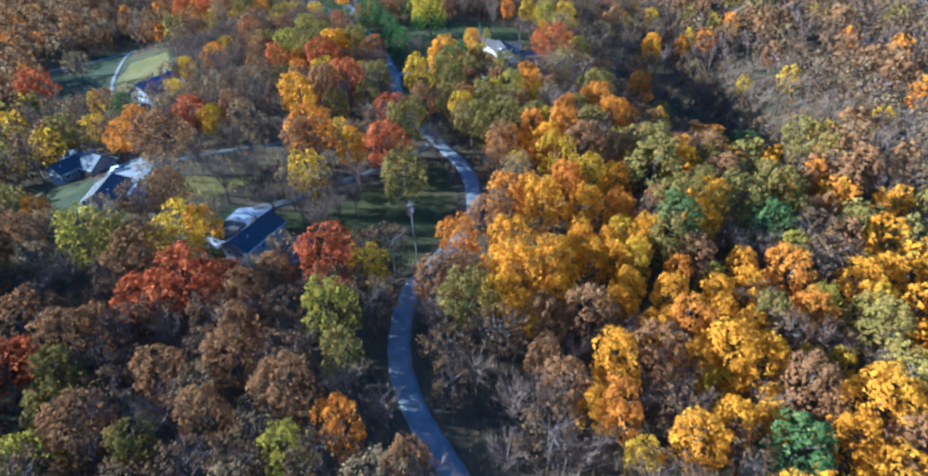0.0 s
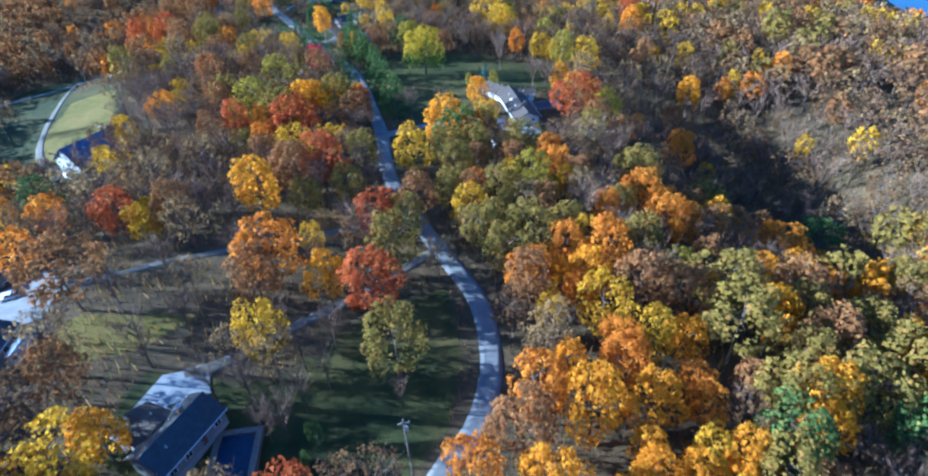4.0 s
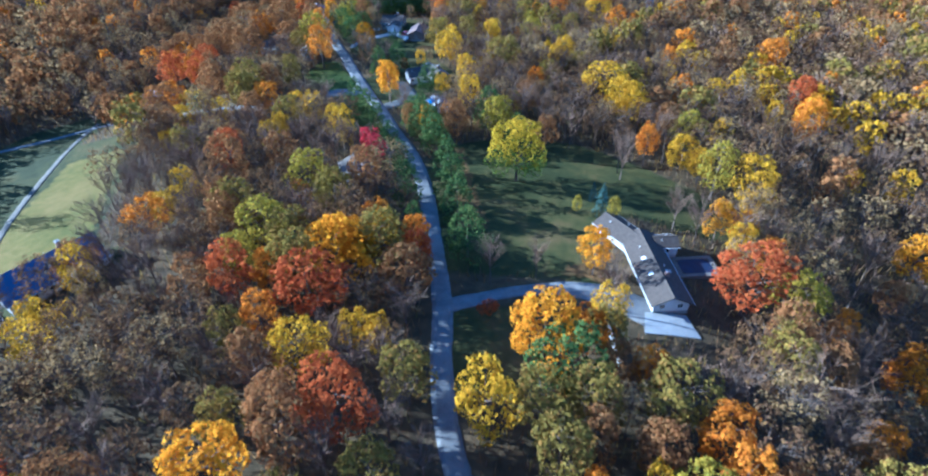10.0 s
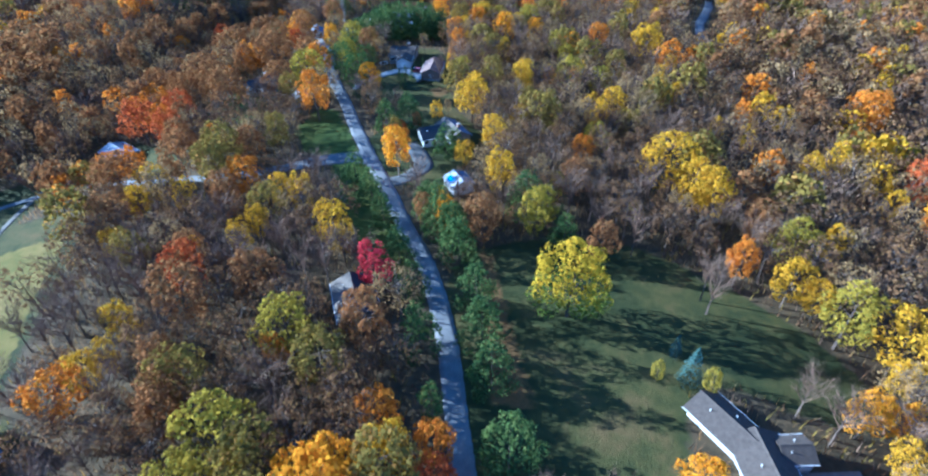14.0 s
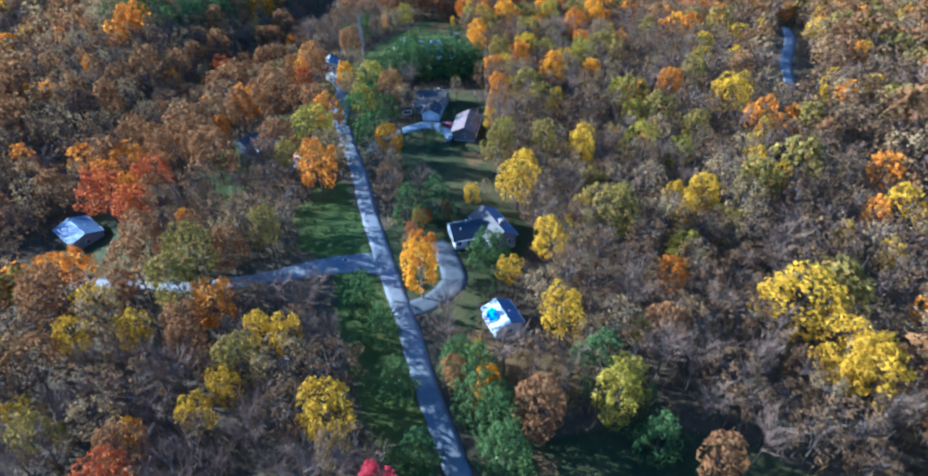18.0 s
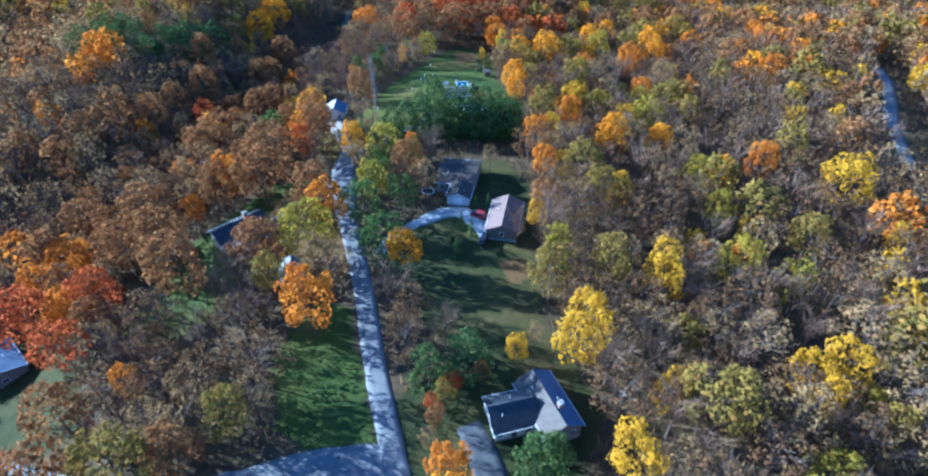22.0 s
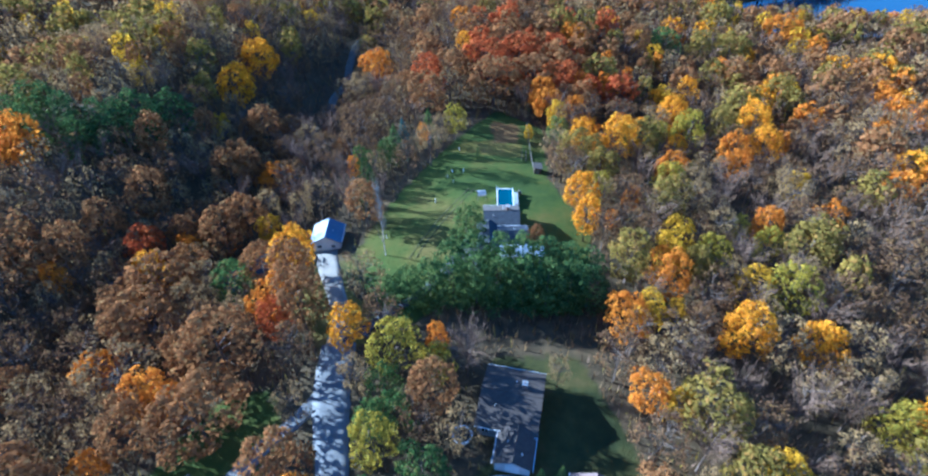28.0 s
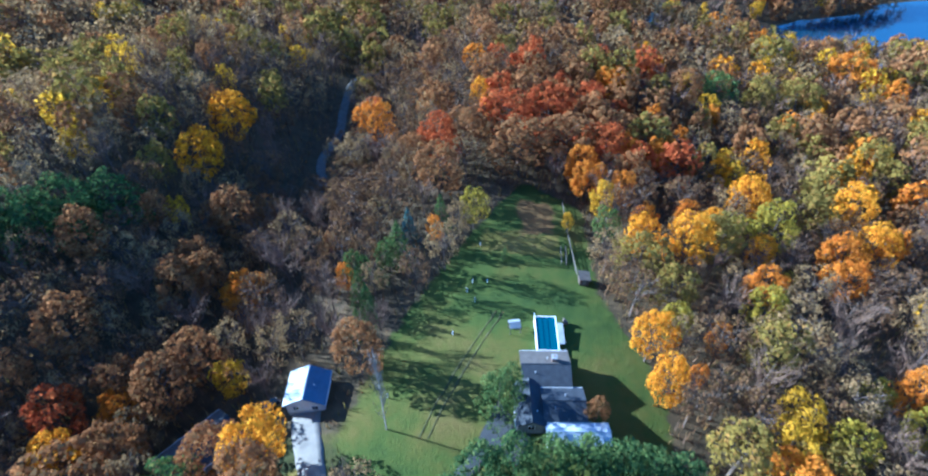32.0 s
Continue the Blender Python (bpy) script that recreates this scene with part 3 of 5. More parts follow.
        part("flue", shifted(drum(0.14, 0.14, eave + rise + 1.02, eave + rise + 1.35, 8), m @ pose(a * 0.4, b * 0.3, 0)), BRICK, stack)
    for k in range(2):
        part("vent_pipe", shifted(drum(0.08, 0.08, eave + rise * 0.4, eave + rise * 0.62 + 0.55, 8), m @ pose(-a * (0.5 - 0.6 * k), b * 0.45 * (1 if k else -1), 0)), WHITE_PAINT, house)


def limb_box(x0, y0, z0, x1, y1, z1, half=0.06):
    """A straight rail between two places."""
    bm = bmesh.new()
    d = Vector((x1 - x0, y1 - y0, 0)).normalized()
    s = Vector((-d.y, d.x, 0)) * 0.04
    v = [bm.verts.new(Vector(p) + k * s + Vector((0, 0, h))) for p in ((x0, y0, z0), (x1, y1, z1)) for k, h in ((-1, -half), (1, -half), (1, half), (-1, half))]
    for f in ((0, 1, 2, 3), (7, 6, 5, 4), (0, 4, 5, 1), (1, 5, 6, 2), (2, 6, 7, 3), (3, 7, 4, 0)):
        bm.faces.new([v[i] for i in f])
    bmesh.ops.recalc_face_normals(bm, faces=bm.faces[:])
    return bm


FOOTPRINTS = []


def house(name, x, y, angle, label, wings, category="house", lift=0.3):
    """Wings are given on the plan: x, y, angle, length, width and the wing's own look."""
    ob = root_at(name, x, y, 0, label, category)
    spots = [p for w in wings for p in footprint(*w[:5])]
    ob.location.z = float(np.mean([ground_z(*p) for p in spots])) + lift
    for wx, wy, wa, length, width, look_of in wings:
        wing(ob, wx - x, wy - y, wa, length, width, **look_of)
        FOOTPRINTS.append(footprint(wx, wy, wa, length, width))
    return ob


def slab(name, corners, material, label, category, kind="", lift=0.14):
    """A paved piece that follows the ground, with an edge that goes into it."""
    bm = bmesh.new()
    rim = []
    for (ax, ay), (bx, by) in zip(corners, corners[1:] + corners[:1]):
        n = max(1, int(math.hypot(bx - ax, by - ay) / 2))
        rim += [(ax + (bx - ax) * k / n, ay + (by - ay) * k / n) for k in range(n)]
    bm.faces.new([bm.verts.new((x, y, 0)) for x, y in rim])
    bmesh.ops.triangulate(bm, faces=bm.faces[:])
    for _ in range(2):
        inner = [e for e in bm.edges if len(e.link_faces) == 2]
        bmesh.ops.subdivide_edges(bm, edges=inner, cuts=1)
        bmesh.ops.triangulate(bm, faces=bm.faces[:])
    edge = [e for e in bm.edges if len(e.link_faces) == 1]
    for v in bm.verts:
        v.co.z = float(ground_z(v.co.x, v.co.y)) + lift
    skirt = bmesh.ops.extrude_edge_only(bm, edges=edge)["geom"]
    for v in skirt:
        if isinstance(v, bmesh.types.BMVert):
            v.co.z -= 0.5
    bmesh.ops.recalc_face_normals(bm, faces=bm.faces[:])
    mesh = bpy.data.meshes.new(name)
    bm.to_mesh(mesh)
    bm.free()
    mesh.materials.append(material)
    return tagged(new(name, mesh), label, category, kind=kind)


house("house", -53, 116, 0, "dark-roofed house with a low grey wing, beside a covered pool", [
    (-51.6, 115.6, 64, 13.5, 8.0, dict(eave=3.2, rise=2.3, roof=SLATE, sun_toned_roof=TAN_ROOF, wall=GREY_SIDING, windows=(4, 2), door="entry", chimney=True)),
    (-58.2, 118.0, -26, 6.6, 7.2, dict(eave=2.9, rise=1.5, roof=SHINGLE, wall=SIDING, windows=(2, 2))),
])
house("house", -116, 163, 0, "grey house with dark gable roofs in a neighbouring yard", [
    (-117, 164, -27, 15, 8.4, dict(eave=3.2, rise=2.6, roof=SLATE, wall=GREY_SIDING, windows=(5, 2), door="entry", chimney=True)),
    (-122, 160, 63, 8, 7, dict(eave=3.2, rise=2.3, roof=SLATE, sun_toned_roof=TAN_ROOF, wall=GREY_SIDING, windows=(2, 2))),
])
house("garage", -97.5, 136.5, 0, "pale garage with a dark gable roof", [
    (-96.2, 136.3, 95, 11, 8.6, dict(eave=3.0, rise=2.0, roof=SLATE, sun_toned_roof=SHINGLE, wall=GREY_SIDING, windows=(3, 2), door="gable_garage")),
], "garage")
house("garden_shed", -88.3, 136, 0, "small pale-roofed shed beside a garage", [
    (-88.3, 136, 95, 5, 3.0, dict(eave=2.0, rise=0.6, roof=BLUE_ROOF, wall=SIDING, windows=(1, 1), over=0.2)),
], "shed")
house("field_house", -122, 235, 0, "long house with a broad blue-grey metal roof at the field's edge", [
    (-121.8, 235.2, 60, 23, 12, dict(eave=2.6, rise=4.3, roof=DEEP_BLUE_ROOF, wall=SIDING, windows=(6, 3), door="entry", chimney=True)),
    (-114.4, 236.5, -30, 5, 4.2, dict(eave=2.6, rise=1.8, roof=DEEP_BLUE_ROOF, wall=SIDING, windows=(1, 1))),
])
house("ranch_house", 23, 247, 0, "long bent ranch house with a brown-grey shingle roof and white trim", [
    (24.2, 246.5, -82, 25, 8.0, dict(eave=2.7, rise=1.8, over=0.8, roof=SHINGLE, wall=SIDING, windows=(8, 2), door="entry", chimney=True, skylight=True)),
    (18.6, 261.5, -54, 11.5, 6.6, dict(eave=2.7, rise=1.6, over=0.8, roof=SHINGLE, wall=SIDING, windows=(3, 2))),
    (28.6, 257.0, 8, 5.0, 5.0, dict(eave=2.8, rise=1.2, roof=SHINGLE, wall=SIDING, windows=(1, 1))),
])
house("farm_house", -50, 368, 0, "gabled house with a dark roof and a grey-walled wing, its shaded roof slope painted blue", [
    (-52.6, 366.5, 25, 8, 7.4, dict(eave=3.0, rise=2.4, roof=SLATE, wall=SIDING, windows=(3, 2), door="entry")),
    (-45.9, 369.2, -57, 12.5, 7.2, dict(eave=3.2, rise=2.0, roof=TAN_ROOF, sun_toned_roof=BLUE_ROOF, wall=GREY_SIDING, windows=(4, 2), chimney=True)),
])
house("white_shed", -39.8, 337.2, 0, "white metal-roofed shed with a blue tarpaulin on the roof", [
    (-39.8, 337.2, -59, 7.2, 6.4, dict(eave=3.0, rise=1.3, roof=WHITE_ROOF, sun_toned_roof=BLUE_ROOF, wall=SIDING, windows=(2, 1), ribs=True, over=0.3, door="gable_garage")),
], "shed")
house("brown_house", -78, 443, 0, "large brown-grey shingle-roofed house with a front garage", [
    (-78.2, 444.5, 0, 10.8, 13, dict(eave=3.2, rise=2.0, roof=SHINGLE, wall=GREY_SIDING, windows=(3, 3), door="entry", chimney=True)),
    (-76, 435.0, 90, 6.5, 6.2, dict(eave=3.0, rise=1.4, roof=SHINGLE, wall=SIDING, windows=(2, 1), door="gable_garage")),
])
house("red_roofed_garage", -61.8, 425.5, 0, "long garage with a faded brown-red roof beside a drive", [
    (-61.8, 425.3, 90, 13.5, 7.8, dict(eave=3.0, rise=1.7, roof=RED_ROOF, wall=TIMBER, windows=(4, 1), door="garage")),
], "garage")
house("cottage", -131, 410, 0, "low house with a dark blue-grey roof and a pale front wing", [
    (-132, 410.6, 55, 13.5, 7.6, dict(eave=3.0, rise=1.9, roof=SLATE, wall=GREY_SIDING, windows=(4, 2), door="entry", chimney=True)),
    (-128.8, 406.6, -35, 6.0, 6.0, dict(eave=2.8, rise=1.4, roof=TAN_ROOF, wall=GREY_SIDING, windows=(2, 1))),
])
house("white_barn", -109.5, 395.8, 0, "white-roofed barn beside the lane under yellow trees", [
    (-109.9, 395.8, -66, 8, 5.0, dict(eave=2.8, rise=1.2, roof=WHITE_ROOF, sun_toned_roof=BLUE_ROOF, wall=GREY_SIDING, windows=(3, 1), ribs=True, over=0.3, door="gable_garage")),
], "barn")
house("garage", -135, 487.3, 0, "white garage with a pale metal roof beside a gravel drive", [
    (-134.8, 487.2, -76, 7.2, 7.4, dict(eave=3.2, rise=1.9, roof=WHITE_ROOF, sun_toned_roof=BLUE_ROOF, wall=SIDING, windows=(2, 2), over=0.4, door="gable_garage")),
], "garage")
house("valley_house", -152, 473, 0, "dark-roofed house on the slope below the garage", [
    (-152, 473, 63, 14, 8, dict(eave=3.0, rise=2.0, roof=SLATE, sun_toned_roof=TAN_ROOF, wall=GREY_SIDING, windows=(4, 2), door="entry")),
])
house("pool_house", -88, 492, 0, "dark-roofed house with a white porch roof and timber deck", [
    (-89.6, 498.0, 12, 8.6, 7.4, dict(eave=3.1, rise=1.2, roof=SLATE, sun_toned_roof=TAN_ROOF, wall=GREY_SIDING, windows=(3, 2), chimney=True)),
    (-91.4, 490.0, 102, 8.4, 4.8, dict(eave=2.8, rise=1.0, roof=SLATE, wall=GREY_SIDING, windows=(3, 1), door="entry")),
    (-85.4, 491.0, 12, 7.0, 6.2, dict(eave=2.9, rise=1.1, roof=SLATE, wall=GREY_SIDING, windows=(2, 2))),
    (-82.4, 485.8, 13, 10.6, 3.4, dict(eave=2.7, rise=0.5, roof=WHITE_ROOF, wall=SIDING, windows=(3, 1), ribs=True, over=0.3)),
])
house("farm_shed", -170.5, 364, 0, "farm shed with a pale blue-grey metal roof", [
    (-170.5, 364.3, -30, 12, 9, dict(eave=3.0, rise=1.4, roof=BLUE_ROOF, wall=GREY_SIDING, windows=(3, 1), ribs=True, over=0.3)),
], "shed")
house("lane_house", -56, 285, 0, "dark-roofed timber house behind a crimson tree", [
    (-57, 285, -66, 13, 9, dict(eave=3.0, rise=2.2, roof=TIMBER, sun_toned_roof=SLATE, wall=TIMBER, windows=(4, 2), door="entry", chimney=True)),
])

# paved yards beside the houses
slab("patio", [(-65, 118), (-60, 130), (-52, 132), (-50, 126), (-57, 123.5), (-61, 114.5)], CONCRETE, "pale concrete patio behind the house", "patio", kind="structure")
slab("driveway", [(20.5, 233.5), (19.5, 227), (31.5, 227.5), (29.5, 234)], CONCRETE, "pale concrete parking pad below the ranch house", "driveway", kind="structure", lift=0.2)
slab("driveway", [(-109, 159), (-102, 166), (-94, 160), (-90, 146), (-97, 143.5), (-103, 148)], ASPHALT, "asphalt parking yard between house and garage", "driveway", kind="structure", lift=0.2)
slab("driveway", [(-97.5, 491), (-99.5, 483), (-92, 479.5), (-90.5, 485.5)], FRESH_ASPHALT, "dark asphalt yard beside the house", "driveway", kind="structure", lift=0.2)
for pad in ([(-109, 159), (-102, 166), (-94, 160), (-90, 146), (-97, 143.5), (-103, 148)], [(20.5, 233.5), (19.5, 227), (31.5, 227.5), (29.5, 234)], [(-97.5, 491), (-99.5, 483), (-92, 479.5), (-90.5, 485.5)], [(-47, 119), (-38, 118), (-38, 107), (-47, 107)], [(30, 257), (41, 256), (41, 247), (30, 247)]):
    FOOTPRINTS.append(pad)


def sunk_pool(x, y, angle, length, width, label, water, paving):
    """A pool in a paved deck: rounded basin edge, water or cover, and a ladder."""
    pool = root_at("swimming_pool", x, y, angle, label, "pool")
    zs = [float(ground_z(*p)) for p in footprint(x, y, angle, length + 2, width + 2)]
    pool.location.z = max(zs) + 0.1
    a, b = length / 2, width / 2
    for u0, v0, u1, v1 in ((-a - 1.1, -b - 1.1, a + 1.1, -b), (-a - 1.1, b, a + 1.1, b + 1.1), (-a - 1.1, -b, -a, b), (a, -b, a + 1.1, b)):
        part("deck", box(u0, v0, -2.0, u1, v1, 0.1), paving, pool)
    bm = bmesh.new()
    n = 28
    ring = []
    for k in range(n):
        c, s = math.cos(6.2832 * k / n), math.sin(6.2832 * k / n)
        ring.append(bm.verts.new((a * math.copysign(abs(c) ** 0.45, c), b * math.copysign(abs(s) ** 0.45, s), 0.02)))
    bm.faces.new(ring)
    part("cover" if water is POOL_COVER else "water", bm, water, pool)
    for v in (-0.25, 0.25):
        part("ladder_rail", box(a - 0.2, v - 0.03, 0.0, a + 0.4, v + 0.03, 0.75, 0.02), STEEL, pool)


sunk_pool(-42.3, 112.8, 94, 9.0, 6.0, "in-ground pool with a dark blue winter cover", POOL_COVER, TIMBER)
sunk_pool(35.5, 251.5, 8, 8.0, 5.5, "covered pool on a terrace behind the ranch house", POOL_COVER, TIMBER)


def raised_pool(x, y, angle, length, width):
    pool = root_at("raised_pool", x, y, angle, "raised pool of turquoise water with a white deck and railing", "pool")
    a, b, h = length / 2, width / 2, 1.35
    for u0, v0, u1, v1 in ((-a, -b, a, -b + 0.2), (-a, b - 0.2, a, b), (-a, -b + 0.2, -a + 0.2, b - 0.2), (a - 0.2, -b + 0.2, a, b - 0.2)):
        part("wall", box(u0, v0, -0.8, u1, v1, h), WHITE_PAINT, pool)
    part("water", box(-a + 0.2, -b + 0.2, 0.2, a - 0.2, b - 0.2, h - 0.2), POOL_WATER, pool)
    part("deck", box(-a * 0.6, -b - 1.3, h - 0.15, a * 0.6, -b, h), CONCRETE, pool)
    for k in range(9):
        u = -a + (2 * a) * k / 8
        post = part("rail_post", box(u - 0.05, b - 0.06, h, u + 0.05, b + 0.04, h + 0.95), WHITE_PAINT, pool)
        if k < 8:
            for z in (0.45, 0.9):
                part("rail", box(u + 0.05, b - 0.04, h + z, u + 2 * a / 8 - 0.05, b + 0.02, h + z + 0.06), WHITE_PAINT, post)
    for k in range(5):
        part("step", box(a - 0.9, -b - 2.6 + 0.2 * k, -0.2, a - 0.1, -b - 2.4 + 0.2 * k, 0.25 + 0.22 * k), TIMBER, pool)


raised_pool(-90.3, 508.8, 101, 9.2, 4.6)
deck = root_at("timber_deck", -90.2, 501.8, 12, "grey timber deck between house and pool", "deck")
for k in range(26):
    part("board", box(-4.6, -1.9 + 0.147 * k, 0.85, 4.6, -1.9 + 0.147 * k + 0.13, 0.9), TIMBER, deck)
for u in (-4.3, 0, 4.3):
    for v in (-1.7, 1.7):
        part("post", box(u - 0.08, v - 0.08, -0.8, u + 0.08, v + 0.08, 0.85), TIMBER, deck)
part("beam", box(-4.5, -1.6, 0.65, 4.5, -1.45, 0.85), TIMBER, deck)
part("beam", box(-4.5, 1.45, 0.65, 4.5, 1.6, 0.85), TIMBER, deck)

tarp = root_at("tarpaulin", -41.7, 336.2, -59, "bright blue tarpaulin spread over a white roof", "tarpaulin")
tarp.location.z = float(np.mean([ground_z(*p) for p in footprint(-39.8, 337.2, -59, 7.2, 6.4)])) + 0.3
bm = bmesh.new()
grid = [[bm.verts.new((-1.9 + 0.5 * i, -1.3 + 0.5 * j, 3.83 + 0.406 * (-1.3 + 0.5 * j + 0.1) + 0.10 + 0.05 * math.sin(2.1 * i + j) * math.cos(1.7 * j))) for i in range(8)] for j in range(5)]
for j in range(4):
    for i in range(7):
        if (i, j) not in ((0, 0), (6, 3), (6, 0)):
            bm.faces.new((grid[j][i], grid[j][i + 1], grid[j + 1][i + 1], grid[j + 1][i]))
part("sheet", bm, TARP, tarp)


def car(name, x, y, angle, paint, label, tall=False, pickup=False):
    """A parked car: lower body, cabin with glass, wheels, bumpers, lamps."""
    ob = root_at(name, x, y, angle, label, "car" if name == "car" else "truck", "parked cars")
    ob.location.z += 0.16
    L, W, h = (2.7, 0.98, 0.98) if pickup else (2.3, 0.9, 0.85)
    body = [(-L, 0.35), (-L + 0.05, h - 0.1), (-L + 0.5, h), (L - 1.2, h), (L - 0.1, h - 0.18), (L, 0.5), (L - 0.1, 0.3), (-L + 0.1, 0.28)]
    turn = Matrix.Rotation(radians(-90), 4, "Z")
    part("body", shifted(prism(body, -W, W), Matrix.Rotation(radians(-90), 4, "Z") @ Matrix.Scale(-1, 4, (0, 1, 0))), paint, ob)
    c0, c1, top = ((-0.3, 1.5, 1.75) if pickup else (-1.9, 1.2, 1.75 if tall else 1.45))
    cabin = [(c0, h - 0.02), (c0 + 0.35, top - 0.06), (c1 - 0.75, top - 0.06), (c1, h - 0.02)]
    glass = part("cabin_glass", shifted(prism(cabin, -W + 0.1, W - 0.1), turn @ Matrix.Scale(-1, 4, (0, 1, 0))), GLASS, ob)
    part("roof_panel", box(c0 + 0.3, -W + 0.13, top - 0.07, c1 - 0.7, W - 0.13, top, 0.02), paint, ob)
    if pickup:
        part("bed", box(-L + 0.15, -W + 0.15, h - 0.01, c0 - 0.1, W - 0.15, h + 0.02), RUBBER, ob)
    for u in (-L + 0.85, L - 0.85):
        for v in (-W, W):
            wheel = part("wheel", shifted(drum(0.33, 0.33, -0.11, 0.11, 14), pose(u, v * 0.94, 0.33, 90)), RUBBER, ob)
            part("rim", shifted(drum(0.2, 0.2, -0.12, 0.12, 10), pose(u, v * 0.945, 0.33, 90)), STEEL, wheel)
    for u, name_of, material in ((L - 0.03, "headlight", WHITE_PAINT), (-L - 0.01, "tail_light", RED_ROOF)):
        for v in (-W + 0.25, W - 0.25):
            part(name_of, box(u - 0.03, v - 0.17, 0.55, u + 0.05, v + 0.17, 0.7), material, ob)
    return ob


SILVER, WHITE_CAR, RED_CAR, BLACK_CAR = car_paint("silver car paint", (0.5, 0.51, 0.53)), car_paint("white car paint", (0.75, 0.75, 0.74)), car_paint("red car paint", (0.30, 0.02, 0.015)), car_paint("black car paint", (0.015, 0.015, 0.02))
car("car", -103.4, 155.5, 20, WHITE_CAR, "white car parked on an asphalt yard")
car("pickup_truck", -125.5, 220.5, 150, WHITE_CAR, "white pickup truck parked beside the long house", pickup=True)
car("car", -128.2, 217.6, 150, BLACK_CAR, "black car parked beside the long house", tall=True)
car("car", -69.3, 427.3, 165, RED_CAR, "dark red car parked on a concrete drive", tall=True)
car("car", -66.2, 417.6, 80, BLACK_CAR, "black car parked beside a garage")
car("car", -142.5, 484.0, 75, BLACK_CAR, "black car parked near a garage", tall=True)
car("car", -111.5, 457.5, 70, BLACK_CAR, "dark car parked at the lane's end", tall=True)

pole = root_at("utility_pole", -11.4, 106.5, 10, "tall grey wooden utility pole beside the lane", "pole")
part("pole_shaft", drum(0.2, 0.12, -1.0, 18.0, 10), TIMBER, pole)
part("crossarm", box(-0.9, -0.07, 16.9, 0.9, 0.07, 17.06), TIMBER, pole)
for u in (-0.8, -0.35, 0.35, 0.8):
    part("insulator", drum(0.06, 0.04, 17.06, 17.26, 8, u, 0), SIDING, pole)
part("transformer", drum(0.25, 0.25, 15.2, 16.1, 12, 0.32, 0.0), STEEL, pole)

mailbox = root_at("mailbox", -81.3, 352.6, 20, "small dark mailbox on a timber post beside the road", "mailbox")
part("post", box(-0.06, -0.06, -0.4, 0.06, 0.06, 1.05), TIMBER, mailbox)
part("box", box(-0.28, -0.14, 1.05, 0.28, 0.14, 1.32, 0.04), SLATE, mailbox)
part("door", box(0.28, -0.12, 1.07, 0.31, 0.12, 1.3), STEEL, mailbox)

stones = root_at("retaining_wall", 12.5, 222.5, -82, "pale stacked stone retaining wall beside the drive", "wall")
for row in range(3):
    for k in range(13):
        u = -5.6 + 0.86 * k + 0.4 * (row % 2)
        part("stone", box(u, -0.3, -0.4 + 0.45 * row, u + 0.82, 0.3, 0.02 + 0.45 * row, 0.05), STONE, stones)

fence = root_at("fence", -85, 531.6, 0, "weathered post-and-rail fence along the meadow", "fence")
fence_line = smooth_line([(-91.3, 563), (-88.5, 547), (-85.2, 531)], 2.6)
for p, q in zip(fence_line, fence_line[1:]):
    zp, zq, base = float(ground_z(*p)), float(ground_z(*q)), float(fence.location.z)
    a = math.degrees(math.atan2(q[1] - p[1], q[0] - p[0]))
    at = pose(p[0] + 85, p[1] - 531.6, zp - base, 0, 0, a)
    part("fence_post", shifted(box(-0.07, -0.07, -0.4, 0.07, 0.07, 1.25), at), TIMBER, fence)
    for z in (0.45, 0.85, 1.15):
        quads = limb_box(p[0] + 85, p[1] - 531.6, zp - base + z, q[0] + 85, q[1] - 531.6, zq - base + z)
        part("fence_rail", quads, TIMBER, fence)

shelter = root_at("garden_shelter", -97.2, 509.4, 20, "small garden shelter with a grey pitched roof", "shelter")
for u in (-1.1, 1.1):
    for v in (-1.1, 1.1):
        part("post", box(u - 0.06, v - 0.06, -0.4, u + 0.06, v + 0.06, 2.2), TIMBER, shelter)
for side in (-1, 1):
    part("roof", prism([(side * 1.2, 2.05), (0, 2.75), (0, 2.85), (side * 1.2, 2.15)], -1.2, 1.2), CONCRETE, shelter)
part("bench", box(-0.9, 0.5, 0.4, 0.9, 0.95, 0.46), TIMBER, shelter)

hut = root_at("garden_hut", -83.6, 529.2, 100, "small dark hut with a pale roof by the fence", "shed")
part("wall", box(-1.4, -1.1, -0.5, 1.4, 1.1, 1.9), WOOD_DARK, hut)
part("roof", prism([(-1.4, 1.9), (1.4, 2.3), (1.4, 2.42), (-1.4, 2.02)], -1.6, 1.6), TAN_ROOF, hut)
part("door", box(-1.46, -0.4, 0.0, -1.4, 0.4, 1.75), TIMBER, hut)

rack = root_at("timber_rack", -89.0, 538.0, 97, "low weathered timber rack on the grass", "rack")
for u in (-3.0, -1.5, 0, 1.5, 3.0):
    for v in (-0.6, 0.6):
        part("post", box(u - 0.08, v - 0.08, -0.3, u + 0.08, v + 0.08, 1.1), TIMBER, rack)
for z in (0.25, 0.6, 0.95):
    for v in (-0.6, 0.6):
        part("rail", box(-3.2, v - 0.04, z, 3.2, v + 0.04, z + 0.14), TIMBER, rack)


def stake(x, y):
    """A young tree in a white guard."""
    ob = root_at("tree_guard", x, y, 0, "thin white tube guarding a sapling on the meadow", "tree guard", "tree guards on the meadow")
    part("tube", drum(0.12, 0.11, -0.1, 1.3, 8), WHITE_PAINT, ob)
    part("stake", box(0.13, -0.03, -0.3, 0.19, 0.03, 1.5), TIMBER, ob)
